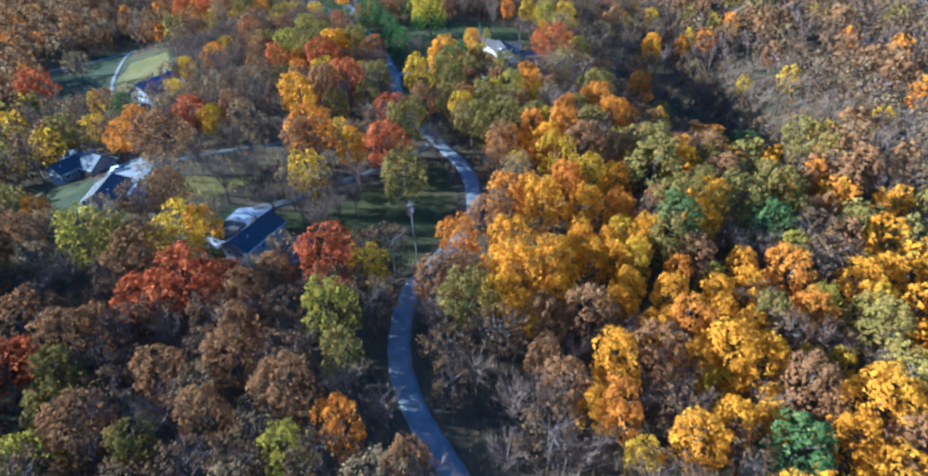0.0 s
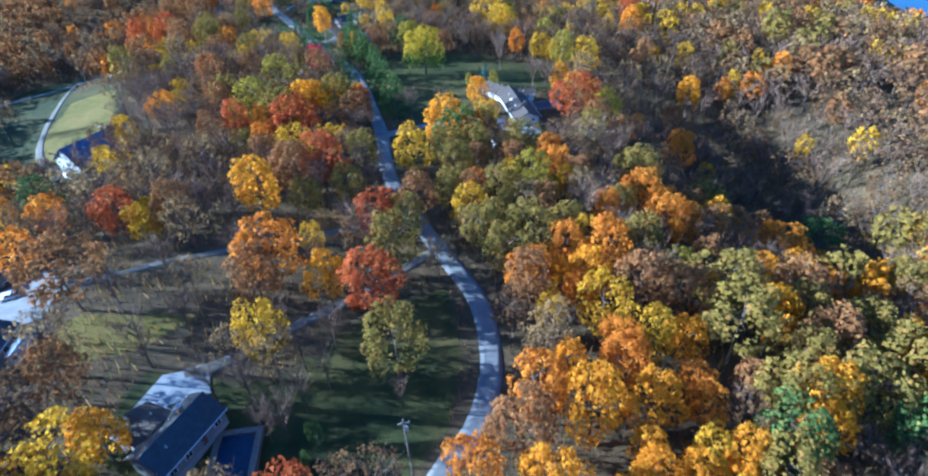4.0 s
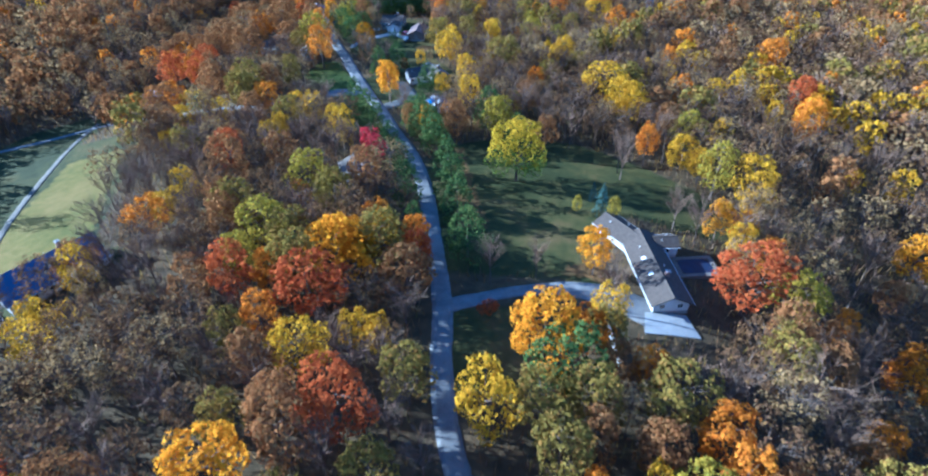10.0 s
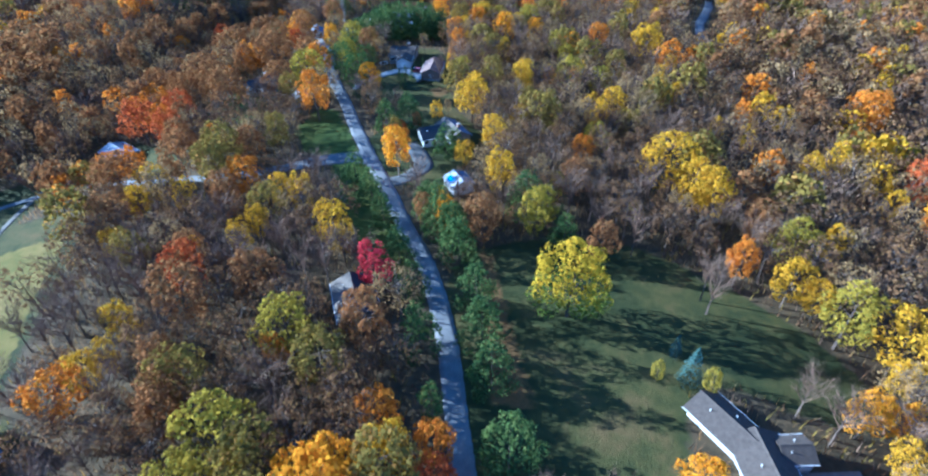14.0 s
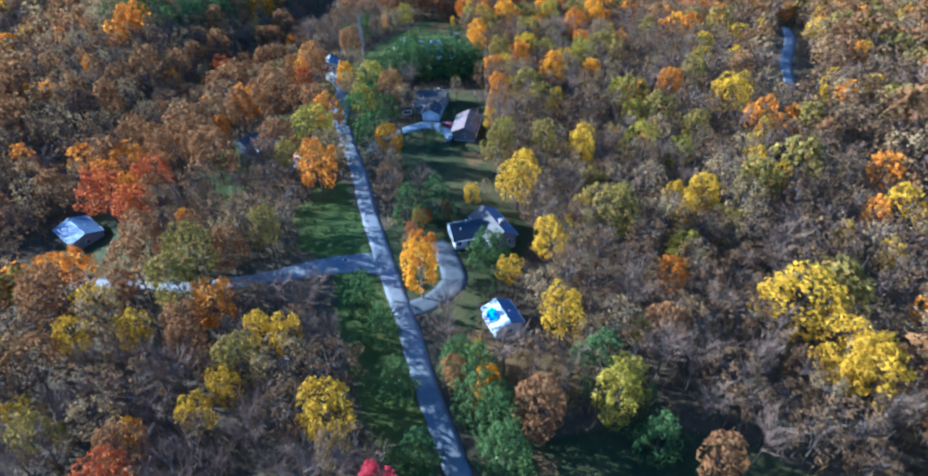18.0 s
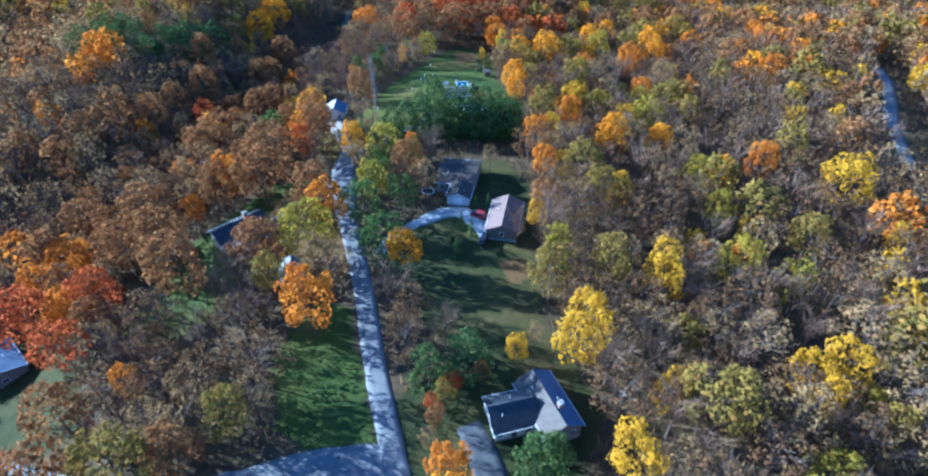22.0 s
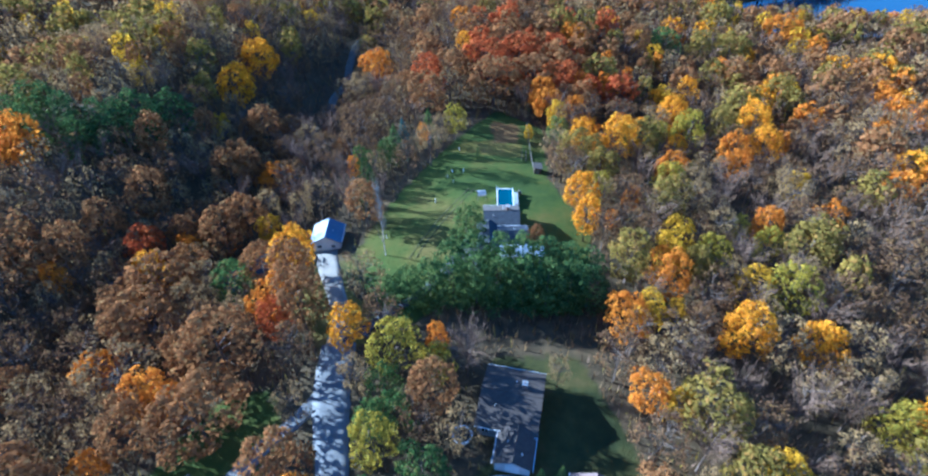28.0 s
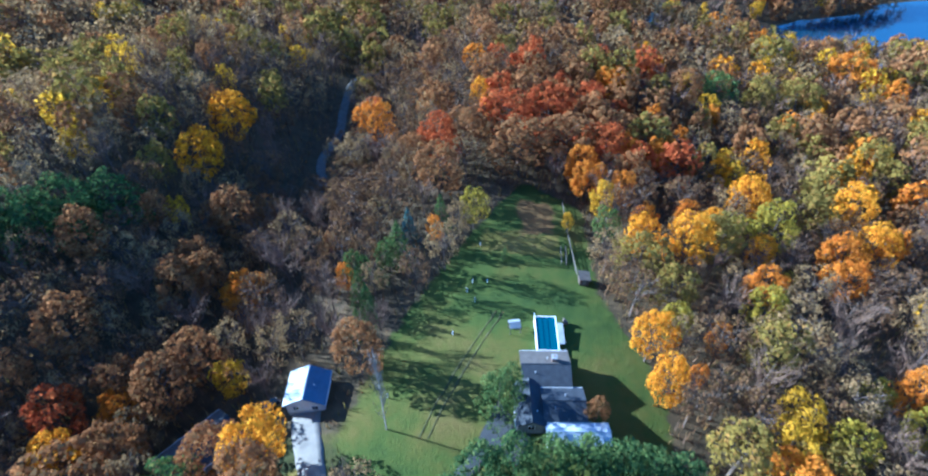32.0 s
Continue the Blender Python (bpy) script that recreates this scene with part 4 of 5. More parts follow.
    part("sapling", drum(0.03, 0.01, 1.3, 2.3, 6), TIMBER, ob)


for spot in ((-110.3, 537.5), (-109.2, 523.2), (-105.8, 523.8), (-109.8, 519.8), (-107.4, 517.1), (-109.9, 506.1), (-118.6, 488.5)):
    stake(*spot)
TRAMPOLINE = (-86.1, 436.9)

trampoline = root_at("trampoline", *TRAMPOLINE, 0, "round black trampoline on the grass beside a house", "trampoline")
part("mat", drum(1.6, 1.6, 0.78, 0.8, 20), RUBBER, trampoline)
bm = bmesh.new()
for k in range(20):
    a, b = 6.2832 * k / 20, 6.2832 * (k + 1) / 20
    v = [bm.verts.new((r * math.cos(c), r * math.sin(c), z)) for c in (a, b) for r, z in ((1.62, 0.8), (1.95, 0.8), (1.95, 0.88), (1.62, 0.88))]
    for f in ((0, 1, 5, 4), (1, 2, 6, 5), (2, 3, 7, 6), (3, 0, 4, 7)):
        bm.faces.new([v[i] for i in f])
part("rim", bm, STEEL, trampoline)
for k in range(6):
    a = 6.2832 * k / 6
    part("leg", drum(0.04, 0.04, -0.1, 0.8, 6, 1.8 * math.cos(a), 1.8 * math.sin(a)), STEEL, trampoline)

# ---- trees ----
def leaf_tris(at, shade, size, rng, slim=0.75, wild=0.45):
    """One small leaf clump, a triangle, for each place, turned about its normal; with the rounded crown's normals to shade it by."""
    n = len(at)
    shade = shade / np.linalg.norm(shade, axis=1)[:, None]
    normals = shade + rng.normal(0, wild, (n, 3))
    normals /= np.linalg.norm(normals, axis=1)[:, None]
    side = np.cross(normals, rng.normal(size=(n, 3)))
    side /= np.linalg.norm(side, axis=1)[:, None] + 1e-9
    up = np.cross(normals, side)
    s = (size * rng.uniform(0.6, 1.35, n))[:, None]
    j = rng.uniform(0.75, 1.25, (3, n, 1))
    corners = [at + s * j[0] * side, at - s * 0.6 * j[1] * side + s * slim * up, at - s * 0.6 * j[2] * side - s * slim * up]
    blend = 0.8 * shade + 0.35 * normals
    blend /= np.linalg.norm(blend, axis=1)[:, None]
    return np.stack(corners, 1).reshape(-1, 3), np.repeat(blend, 3, 0)


def on_lobes(rng, centres, sizes, leaves, mid, flat, shell=0.72, rise=0.35):
    """Places and outward normals of leaves on the given lobes of a crown."""
    pick = rng.choice(len(sizes), leaves, p=sizes**2 / (sizes**2).sum())
    d = rng.normal(size=(leaves, 3))
    d[:, 2] += rise
    d /= np.linalg.norm(d, axis=1)[:, None]
    out = centres[pick] - (0, 0, mid)
    out /= np.linalg.norm(out, axis=1)[:, None] + 1e-6
    d = d + 0.55 * out
    d /= np.linalg.norm(d, axis=1)[:, None]
    at = centres[pick] + d * (sizes[pick] * rng.uniform(shell, 1.04, leaves))[:, None] * (1, 1, flat)
    return at, d


def crown_points(rng, lobes, leaves, radius, low, high, flat=0.8, spread=1.0, shell=0.72):
    """Leaves on the lobes of a broad crown."""
    mid, half = (low + high) / 2, (high - low) / 2
    p, q = rng.uniform(0, 6.28, 2)
    centres, sizes = [], []
    for k in range(lobes):
        v = -0.7 + 1.65 * (k + rng.uniform(0, 1)) / lobes
        a = k * 2.4 + rng.uniform(-0.6, 0.6)
        w = math.sqrt(max(0.04, 1 - v * v)) * rng.uniform(0.6, 0.98) * spread * (1 + 0.16 * math.sin(2 * a + p) + 0.12 * math.sin(3 * a + q))
        centres.append((radius * 0.8 * w * math.cos(a), radius * 0.8 * w * math.sin(a), mid + 0.8 * half * v * rng.uniform(0.85, 1.06)))
        sizes.append(radius * rng.uniform(0.15, 0.31))
    return on_lobes(rng, np.array(centres), np.array(sizes), leaves, mid, flat, shell)


def pine_points(rng, leaves, radius, height):
    """Leaves on the boughs of a full, egg-shaped pine that is broad near the ground and round at the top."""
    centres, sizes = [], []
    for k in range(48):
        z = 0.1 + 0.84 * (k + rng.uniform(0, 1)) / 48
        wide = (1 - z**2.2) ** 0.8
        a, w = k * 2.4 + rng.uniform(-0.5, 0.5), radius * wide * rng.uniform(0.5, 0.86)
        centres.append((w * math.cos(a), w * math.sin(a), height * z))
        sizes.append(radius * (0.14 + 0.16 * wide) * rng.uniform(0.8, 1.15))
    return on_lobes(rng, np.array(centres), np.array(sizes), leaves, height * 0.35, 0.8, 0.6, 0.25)


def fitted(at, radius, height):
    """Leaf places, stretched so that the crown reaches its radius and height."""
    at = at.copy()
    at[:, :2] *= radius / np.percentile(np.hypot(at[:, 0], at[:, 1]), 93)
    at[:, 2] *= height / np.percentile(at[:, 2], 98.5)
    return at


def limb_tris(start, end, r0, r1=0.0):
    """A tapered three-sided limb; pointed where r1 is nought."""
    start, end = np.array(start, float), np.array(end, float)
    d = end - start
    side = np.cross(d, (0.3, 0.2, 1.0) if abs(d[2]) < 0.9 * np.linalg.norm(d) else (1.0, 0.2, 0.1))
    side /= np.linalg.norm(side)
    up = np.cross(d / np.linalg.norm(d), side)
    ring = [math.cos(a) * side + math.sin(a) * up for a in (0, 2.1, 4.2)]
    out = []
    for k in range(3):
        p, q = ring[k], ring[(k + 1) % 3]
        out += [start + r0 * p, start + r0 * q, end + r1 * p]
        if r1:
            out += [start + r0 * q, end + r1 * q, end + r1 * p]
    return out


def trunk_tris(rng, height, girth, limbs, radius, low, fork=0.75):
    if not limbs:
        return np.array(limb_tris((0, 0, -0.6), (0, 0, height * fork), girth))
    out, lean = [], rng.normal(0, 0.03, 2) * height
    levels = np.linspace(0, height * fork, 5)
    spine = [np.array((lean[0] * s * s, lean[1] * s * s, z)) for s, z in zip(np.linspace(0, 1, 5), levels)]
    spine[0] = spine[0] - (0, 0, 0.6)
    for k in range(4):
        out += limb_tris(spine[k], spine[k + 1], girth * (1 - 0.2 * k), girth * (0.8 - 0.2 * k))
    for _ in range(limbs):
        s = rng.uniform(low, 0.98)
        base = spine[-1] * s + spine[0] * (1 - s)
        a, reach = rng.uniform(0, 2 * math.pi), radius * rng.uniform(0.45, 0.85)
        tip = base + (reach * math.cos(a), reach * math.sin(a), reach * rng.uniform(0.4, 1.1))
        out += limb_tris(base, tip, girth * 0.4)
    return np.array(out)


def twig_tris(rng, height, radius, limbs, twigs, thick=0.035, narrow=1.0):
    """Bare limbs that fork into fine twigs."""
    out = []
    for _ in range(limbs):
        s = rng.uniform(0.28, 0.8)
        base = np.array((0, 0, height * s))
        a = rng.uniform(0, 2 * math.pi)
        reach = radius * rng.uniform(0.55, 1.0) * (1.15 - 0.5 * s)
        tip = base + (reach * math.cos(a), reach * math.sin(a), (height - height * s) * rng.uniform(0.45, 0.95) * narrow)
        out += limb_tris(base, tip, 0.06)
        for _ in range(twigs):
            u = rng.uniform(0.25, 1.0)
            p = base + (tip - base) * u
            d = (tip - base) / np.linalg.norm(tip - base) + rng.normal(0, 0.55, 3) + (0, 0, 0.35)
            q = p + d / np.linalg.norm(d) * rng.uniform(0.8, 2.0) * radius / 3.6
            side = np.cross(d, rng.normal(size=3))
            side *= thick / np.linalg.norm(side)
            out += [p + side, p - side, q]
    return np.array(out)


def steep_tris(rng, height, radius, limbs, twigs, thick):
    """Steep limbs close to a tall stem, with fine upright twigs."""
    out = []
    for _ in range(limbs):
        s = rng.uniform(0.14, 0.86)
        base, a = np.array((0, 0, height * s)), rng.uniform(0, 2 * math.pi)
        reach = radius * rng.uniform(0.5, 1.0) * (1.1 - 0.7 * s)
        tip = base + (reach * math.cos(a), reach * math.sin(a), min(height * rng.uniform(0.12, 0.24), height * (1 - s)))
        out += limb_tris(base, tip, 0.09)
        for _ in range(twigs):
            p = base + (tip - base) * rng.uniform(0.2, 1.0)
            q = p + rng.normal(0, 0.45, 3) + (0, 0, rng.uniform(0.3, 0.9))
            side = rng.normal(size=3)
            out += [p + side * thick, p - side * thick, q]
    return np.array(out)


def conifer_points(rng, leaves, radius, height, low=0.06, ragged=0.25, power=0.8):
    """Leaf places in drooping whorls that narrow to a tip."""
    z = low + (1 - low) * rng.uniform(0, 1, leaves) ** 1.25
    whorl = np.round(z * 13) / 13
    z = 0.35 * z + 0.65 * whorl
    a = rng.uniform(0, 2 * math.pi, leaves)
    lump = 1 + ragged * np.sin(a * 5 + whorl * 40) * rng.uniform(0.4, 1.0, leaves)
    r = radius * np.clip(1 - z, 0.02, 1) ** power * np.sqrt(rng.uniform(0.35, 1.0, leaves)) * lump
    at = np.stack([r * np.cos(a), r * np.sin(a), height * z - 0.12 * r], -1)
    return at, np.stack([np.cos(a) * 0.7, np.sin(a) * 0.7, np.full(leaves, 0.7)], -1)


def tri_mesh(name, verts, material, normals=None):
    mesh = bpy.data.meshes.new(name)
    fill_mesh(mesh, verts, np.arange(len(verts)).reshape(-1, 3))
    if normals is not None:
        mesh.polygons.foreach_set("use_smooth", np.ones(len(mesh.polygons), bool))
        layer = mesh.attributes.new("custom_normal", "FLOAT_VECTOR", "POINT")
        layer.data.foreach_set("vector", np.asarray(normals, np.float32).ravel())
    mesh.materials.append(material)
    return mesh


# the forms of trees


def draw_form(form, seed, leaves, leaf, limbs=7):
    """The crown's triangles and their normals (none for twigs), and the trunk's triangles."""
    rng = np.random.default_rng(seed)
    h, r = FORM_H, FORM_R
    if form == "bare":
        some = max(11, leaves // 22)
        return twig_tris(rng, h, r, some, leaves // some, leaf), None, trunk_tris(rng, h, 0.22, limbs, r * 0.8, 0.35, 0.9)
    if form == "poplar":
        return steep_tris(rng, h, r, 40, leaves // 40, leaf), None, trunk_tris(rng, h, 0.45, limbs, r * 0.3, 0.3, 0.97)
    slim = 0.75
    if form == "broad":
        at, nor = crown_points(rng, 54, leaves, r, 1.8, h, 1.1)
        stem = trunk_tris(rng, h, 0.26, limbs, r, 0.45)
    elif form == "tall":
        at, nor = crown_points(rng, 46, leaves, r * 0.95, 1.2, h, 1.2, 0.9)
        stem = trunk_tris(rng, h, 0.24, limbs, r * 0.8, 0.35, 0.85)
    elif form == "thin":
        at, nor = crown_points(rng, 46, leaves, r, 2.4, h, 1.1, 1.0, 0.3)
        stem = trunk_tris(rng, h, 0.24, limbs, r, 0.4, 0.85)
        if limbs:
            stem = np.vstack([stem, twig_tris(rng, h * 0.95, r * 0.95, limbs + 5, 8 + 2 * limbs, 0.045 if limbs < 5 else 0.036)])
    elif form == "cone":
        at, nor = conifer_points(rng, leaves, r, h)
        leaf, slim, stem = leaf * 0.9, 0.45, trunk_tris(rng, h, 0.2, 0, r, 0.4, 0.95)
        return *leaf_tris(at, nor, leaf, rng, slim), stem
    elif form == "plume":
        at, nor = pine_points(rng, leaves, r, h)
        slim, stem = 0.5, trunk_tris(rng, h, 0.22, 0, r, 0.4, 0.95)
    elif form == "dome":
        at, nor = crown_points(rng, 80, leaves, r, 0.2, h, 1.2)
        stem = trunk_tris(rng, h, 0.28, limbs, r, 0.3)
    else:
        at, nor = crown_points(rng, 40, leaves, r, 0.5, h, 1.3, 0.9)
        stem = trunk_tris(rng, h, 0.2, 4, r * 0.5, 0.3, 0.8)
    return *leaf_tris(fitted(at, r * (1.12 if form == "plume" else 1.0), h), nor, leaf, rng, slim), stem


# kinds of tree: form, leaf colour, name, label
KINDS = {
    "gold": ("broad", "gold", "maple_tree", "maple with a dense golden-orange autumn crown"),
    "orange": ("broad", "orange", "sugar_maple_tree", "maple with a bright orange autumn crown"),
    "rust": ("broad", "rust", "oak_tree", "oak with a rust-brown autumn crown"),
    "red": ("broad", "red", "red_oak_tree", "tree with a deep red autumn crown"),
    "pink": ("oval", "pink", "ornamental_pear_tree", "small ornamental tree with crimson-pink leaves beside a house"),
    "yellow": ("tall", "yellow", "poplar_tree", "tree with a bright yellow autumn crown"),
    "lime": ("tall", "lime", "elm_tree", "tree turning from green to yellow"),
    "olive": ("broad", "olive", "bur_oak_tree", "oak with an olive-green crown"),
    "green": ("tall", "green", "deciduous_tree", "leafy tree that is still green"),
    "tan": ("thin", "tan", "beech_tree", "thinning tree with pale tan leaves"),
    "brown": ("thin", "brown", "hickory_tree", "thinning tree with withered brown leaves"),
    "bare": ("bare", None, "bare_tree", "leafless tree with grey twigs"),
    "poplar": ("poplar", None, "bare_poplar_tree", "tall narrow leafless tree on the lawn"),
    "pine": ("plume", "pine", "pine_tree", "bushy dark green pine with drooping boughs"),
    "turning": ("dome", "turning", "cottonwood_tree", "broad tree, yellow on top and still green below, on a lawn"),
    "spruce": ("cone", "spruce", "spruce_tree", "conical blue-green spruce on a lawn"),
    "cedar": ("cone", "pine", "cedar_tree", "slim dark green conical evergreen"),
}
VARIANTS = 3
# how many leaves, and how large, for a tree of its own, in the woods beyond, and far off
FULL = {"broad": (1700, 0.29), "tall": (1500, 0.28), "thin": (850, 0.235), "bare": (640, 0.028), "poplar": (880, 0.035), "cone": (900, 0.42), "plume": (1700, 0.36), "oval": (1400, 0.3), "dome": (3200, 0.22)}
SPARSE = {"broad": (420, 0.58), "tall": (400, 0.56), "thin": (390, 0.29), "bare": (280, 0.052)}
COARSE = {"broad": (200, 0.82), "tall": (190, 0.8), "thin": (130, 0.58), "bare": (110, 0.11)}
models, sparse = {}, {}


def tree_model(kind, variant):
    """The meshes of a tree's crown and trunk, drawn once."""
    if (kind, variant) not in models:
        form, colour, name, _ = KINDS[kind]
        crown, normals, trunk = draw_form(form, 11 + 7 * variant + len(kind), *FULL[form])
        crown_mesh = tri_mesh("crown", crown, LEAVES[colour] if colour else PALE_BARK if form == "poplar" else TWIG, normals)
        models[kind, variant] = crown_mesh, tri_mesh("trunk", trunk, PALE_BARK if form == "poplar" else BARK)
    return models[kind, variant]


def plant(kind, x, y, radius, height, rng, group):
    form, _, name, label = KINDS[kind]
    crown, trunk = tree_model(kind, int(rng.integers(VARIANTS)))
    root = new(name)
    root.empty_display_size = 0.5
    root.location = (x, y, float(ground_z(x, y)))
    turn = rng.uniform(0, 2 * math.pi)
    root.rotation_euler = (0, 0, turn)
    k = rng.uniform(0.92, 1.08)
    root.scale = (radius / FORM_R * k, radius / FORM_R / k, height / FORM_H)
    for key, mesh in (("trunk", trunk), ("crown", crown)):
        part_ob = new(key, mesh)
        part_ob.parent = root
    return tagged(root, label, "tree", group)


PLANTED = []                                    # x, y, radius of every tree so far


def plant_list(kind, rows, group):
    rng = np.random.default_rng(len(rows) + len(kind))
    for x, y, radius, height in rows:
        plant(kind, x, y, radius, height, rng, group)
        PLANTED.append((x, y, radius * 1.3))



# ---- single trees that stand out: x, y, crown radius, height ----
plant_list("red", [(-59, 92.3, 6.4, 19), (-29.5, 96.9, 6.6, 19), (-19.8, 143.3, 7.1, 19), (-37.7, 195.5, 6.5, 19), (-50.4, 223.6, 7.4, 19), (-69.8, 227.7, 5.6, 17.8), (-173.6, 235, 6.9, 19), (42.5, 237.8, 8.1, 19), (-97.3, 286.4, 5, 16.3), (92.8, 344, 5, 16.2), (93.9, 347.8, 5.5, 17.7), (-146.8, 364, 5, 16.3), (-162.7, 371.3, 6.3, 19), (-131.4, 575.9, 6.1, 19), (-81.8, 581.5, 7.4, 19), (-112.3, 593.1, 8.8, 19), (-99.9, 601.2, 10.1, 19)], "landmark trees")
plant_list("yellow", [(42.1, 63.6, 3.3, 11.4), (-21.1, 96.4, 4.3, 14.1), (-64.6, 107.5, 6.2, 18.5), (-40, 132.7, 5.2, 16.3), (26.3, 134.4, 5.7, 17.8), (-35.8, 165.4, 2.9, 10.3), (-78.4, 172.7, 3.9, 13), (-77.8, 175.7, 3.7, 12.3), (-123.6, 184.1, 3.9, 12.9), (-12.6, 198.7, 5.7, 17.7), (-47.6, 207.8, 5.1, 16), (-103.6, 208.7, 4.1, 13.5), (-38.8, 215.4, 3.6, 12), (-108.2, 216.1, 3.4, 11.6), (-103.8, 218.6, 2.2, 8.4), (90.1, 228.4, 3.5, 11.9), (-40, 244.4, 4.6, 14.9), (-102.7, 256.2, 3.7, 12.4), (-104, 271, 3.6, 12), (56.7, 281, 5.8, 18.2), (-124.4, 298.6, 3.3, 11.2)], "landmark trees")
plant_list("yellow", [(-66.7, 303.8, 5.1, 16), (-43.7, 323.7, 2.3, 8.5), (-128, 325, 4.6, 14.7), (29.6, 328.7, 6.1, 18.5), (44.7, 329, 2.4, 8.9), (26.1, 331.5, 6, 18.5), (-27.4, 334.5, 4.8, 15.5), (21.6, 344.2, 8, 18.5), (-39.6, 349.8, 2.8, 9.9), (-30.7, 358.5, 4.8, 15.4), (43.4, 378.6, 3.1, 10.7), (-53.1, 380, 2.3, 8.6), (-40.4, 382.1, 6.1, 18.5), (-13.8, 423.4, 2.4, 8.9), (-53, 424.6, 2.8, 9.9), (1, 432.7, 2.3, 8.6), (30.1, 454.4, 7.6, 18.5), (-46.6, 472.7, 2.8, 9.9), (-151.7, 486.8, 3.6, 12.2), (-221, 535.1, 3.5, 11.8), (-89.1, 548.8, 1.7, 7), (-43, 596.2, 3.4, 11.5)], "landmark trees")
plant_list("lime", [(-29.9, 53.2, 4.4, 14.2), (-72.2, 55.9, 4.3, 13.9), (-26.9, 81.4, 5.7, 17.7), (70.6, 81.8, 4.1, 13.4), (52.2, 90.4, 3.5, 12), (73.1, 98.4, 4.3, 13.9), (-85.6, 107.2, 6.1, 18.5), (46.8, 148.4, 4.1, 13.5), (20.9, 182, 3.8, 12.7), (19.8, 185.6, 5.3, 16.7), (53.3, 236.4, 5.6, 17.5), (-68.3, 243.4, 7, 18.5), (-65.3, 268.1, 5.8, 18.1), (17.4, 269.2, 2, 7.7), (7.8, 271.5, 1.4, 6.2), (47.8, 286.3, 5.8, 18.1), (45, 310, 5.2, 16.4), (-17.1, 316.1, 4.7, 15)], "landmark trees")
plant_list("lime", [(-15.1, 319.9, 4.3, 13.9), (9.4, 325.9, 2, 7.9), (-11.2, 334.2, 2.9, 10.1), (-107.2, 402.3, 7.7, 18.5), (-47.1, 409.4, 4.5, 14.4), (-99.8, 428.4, 4.5, 14.6), (-6, 437.2, 4, 13.2), (-93, 447.1, 3.6, 12.2), (-102.3, 448, 5.1, 16.1), (-10.1, 452.5, 4.4, 14.3), (-23.2, 481.4, 5.5, 17.3), (-37.8, 536.4, 2.5, 9), (-113.6, 544.3, 4, 13.2), (-38.8, 553, 5.9, 18.3)], "landmark trees")
plant_list("olive", [(-55.8, 57, 3.8, 13.1), (74.9, 61.3, 5, 16.4), (-74, 66.1, 4.1, 13.9), (-23.1, 71, 4.5, 14.8), (-75.1, 72.2, 4.8, 15.9), (-0.7, 82.3, 5.5, 17.7), (52.5, 112.5, 6, 18.9), (66.3, 113.8, 6.4, 19), (79.6, 120.4, 7.3, 19), (61, 122, 5, 16.4), (-14.3, 127.7, 6.4, 19), (51.3, 129.3, 8.1, 19), (103.4, 150.3, 5.2, 16.9), (-15.7, 156.4, 5.8, 18.3)], "landmark trees")
plant_list("olive", [(-2.8, 180.5, 4.3, 14.5), (-0.2, 192.2, 5.2, 16.8), (-55.8, 192.7, 4.1, 14), (74.3, 193.4, 8.1, 19), (-38.9, 239.7, 6.7, 19), (-81.7, 255.8, 5, 16.3), (-111, 330.7, 6.3, 19), (-113.1, 339.9, 6.1, 19), (-65.2, 366.7, 2, 8.2), (14.2, 428.2, 4.7, 15.6), (-202, 540, 4.6, 15.2), (-2.3, 598, 6.1, 19), (-13.4, 639.3, 8.6, 19), (-25.4, 640.3, 7.4, 19)], "landmark trees")
plant_list("rust", [(-44.5, 60.3, 4.7, 15.4), (13.2, 71, 3.7, 12.7), (22.9, 78.7, 5.2, 16.9), (-43.3, 79.1, 4.7, 15.6), (48.5, 117.3, 3.8, 12.9), (-44.1, 147, 5.6, 18), (-82.9, 147.6, 7.8, 19), (64.3, 169.2, 5.4, 17.4), (78.6, 178.1, 9.2, 19), (-10.7, 179, 4.5, 14.9), (-43.9, 189.4, 6, 18.9), (47.7, 226.6, 5, 16.3), (-80.8, 247.9, 4.5, 15), (-82.2, 251.9, 4.5, 15), (86.4, 255.1, 3.5, 12.2), (-91.7, 275.6, 6, 19), (-0.5, 307.2, 3.9, 13.3), (-47, 318.1, 2.7, 10.1), (-129.1, 334.1, 3.1, 11.2), (-125.4, 335.6, 6.5, 19), (-106.9, 344.9, 4.5, 14.9)], "landmark trees")
plant_list("rust", [(-132.1, 347.9, 5.5, 17.7), (-65.7, 361.8, 1.7, 7.4), (-59.1, 373.2, 1.6, 7.2), (-133.8, 387.2, 7.8, 19), (-145.3, 397.1, 6.4, 19), (-154.7, 407.4, 9.2, 19), (-131.3, 425.2, 8, 19), (-136.5, 441, 8.5, 19), (-159.9, 446.5, 9, 19), (-165.2, 458.7, 9.3, 19), (-132, 464.1, 6.1, 19), (-162.6, 481.1, 6.3, 19), (-187.1, 486.5, 6.8, 19), (-79.5, 490.4, 1.9, 7.9), (-147.6, 529.1, 2.4, 9.4), (-126.1, 556.1, 7.2, 19), (-105.9, 575.2, 9.8, 19), (-123.7, 578.6, 7.6, 19), (-92.5, 583.4, 10.1, 19), (-87.1, 599, 8, 19), (-53.5, 633.9, 7.3, 19)], "landmark trees")
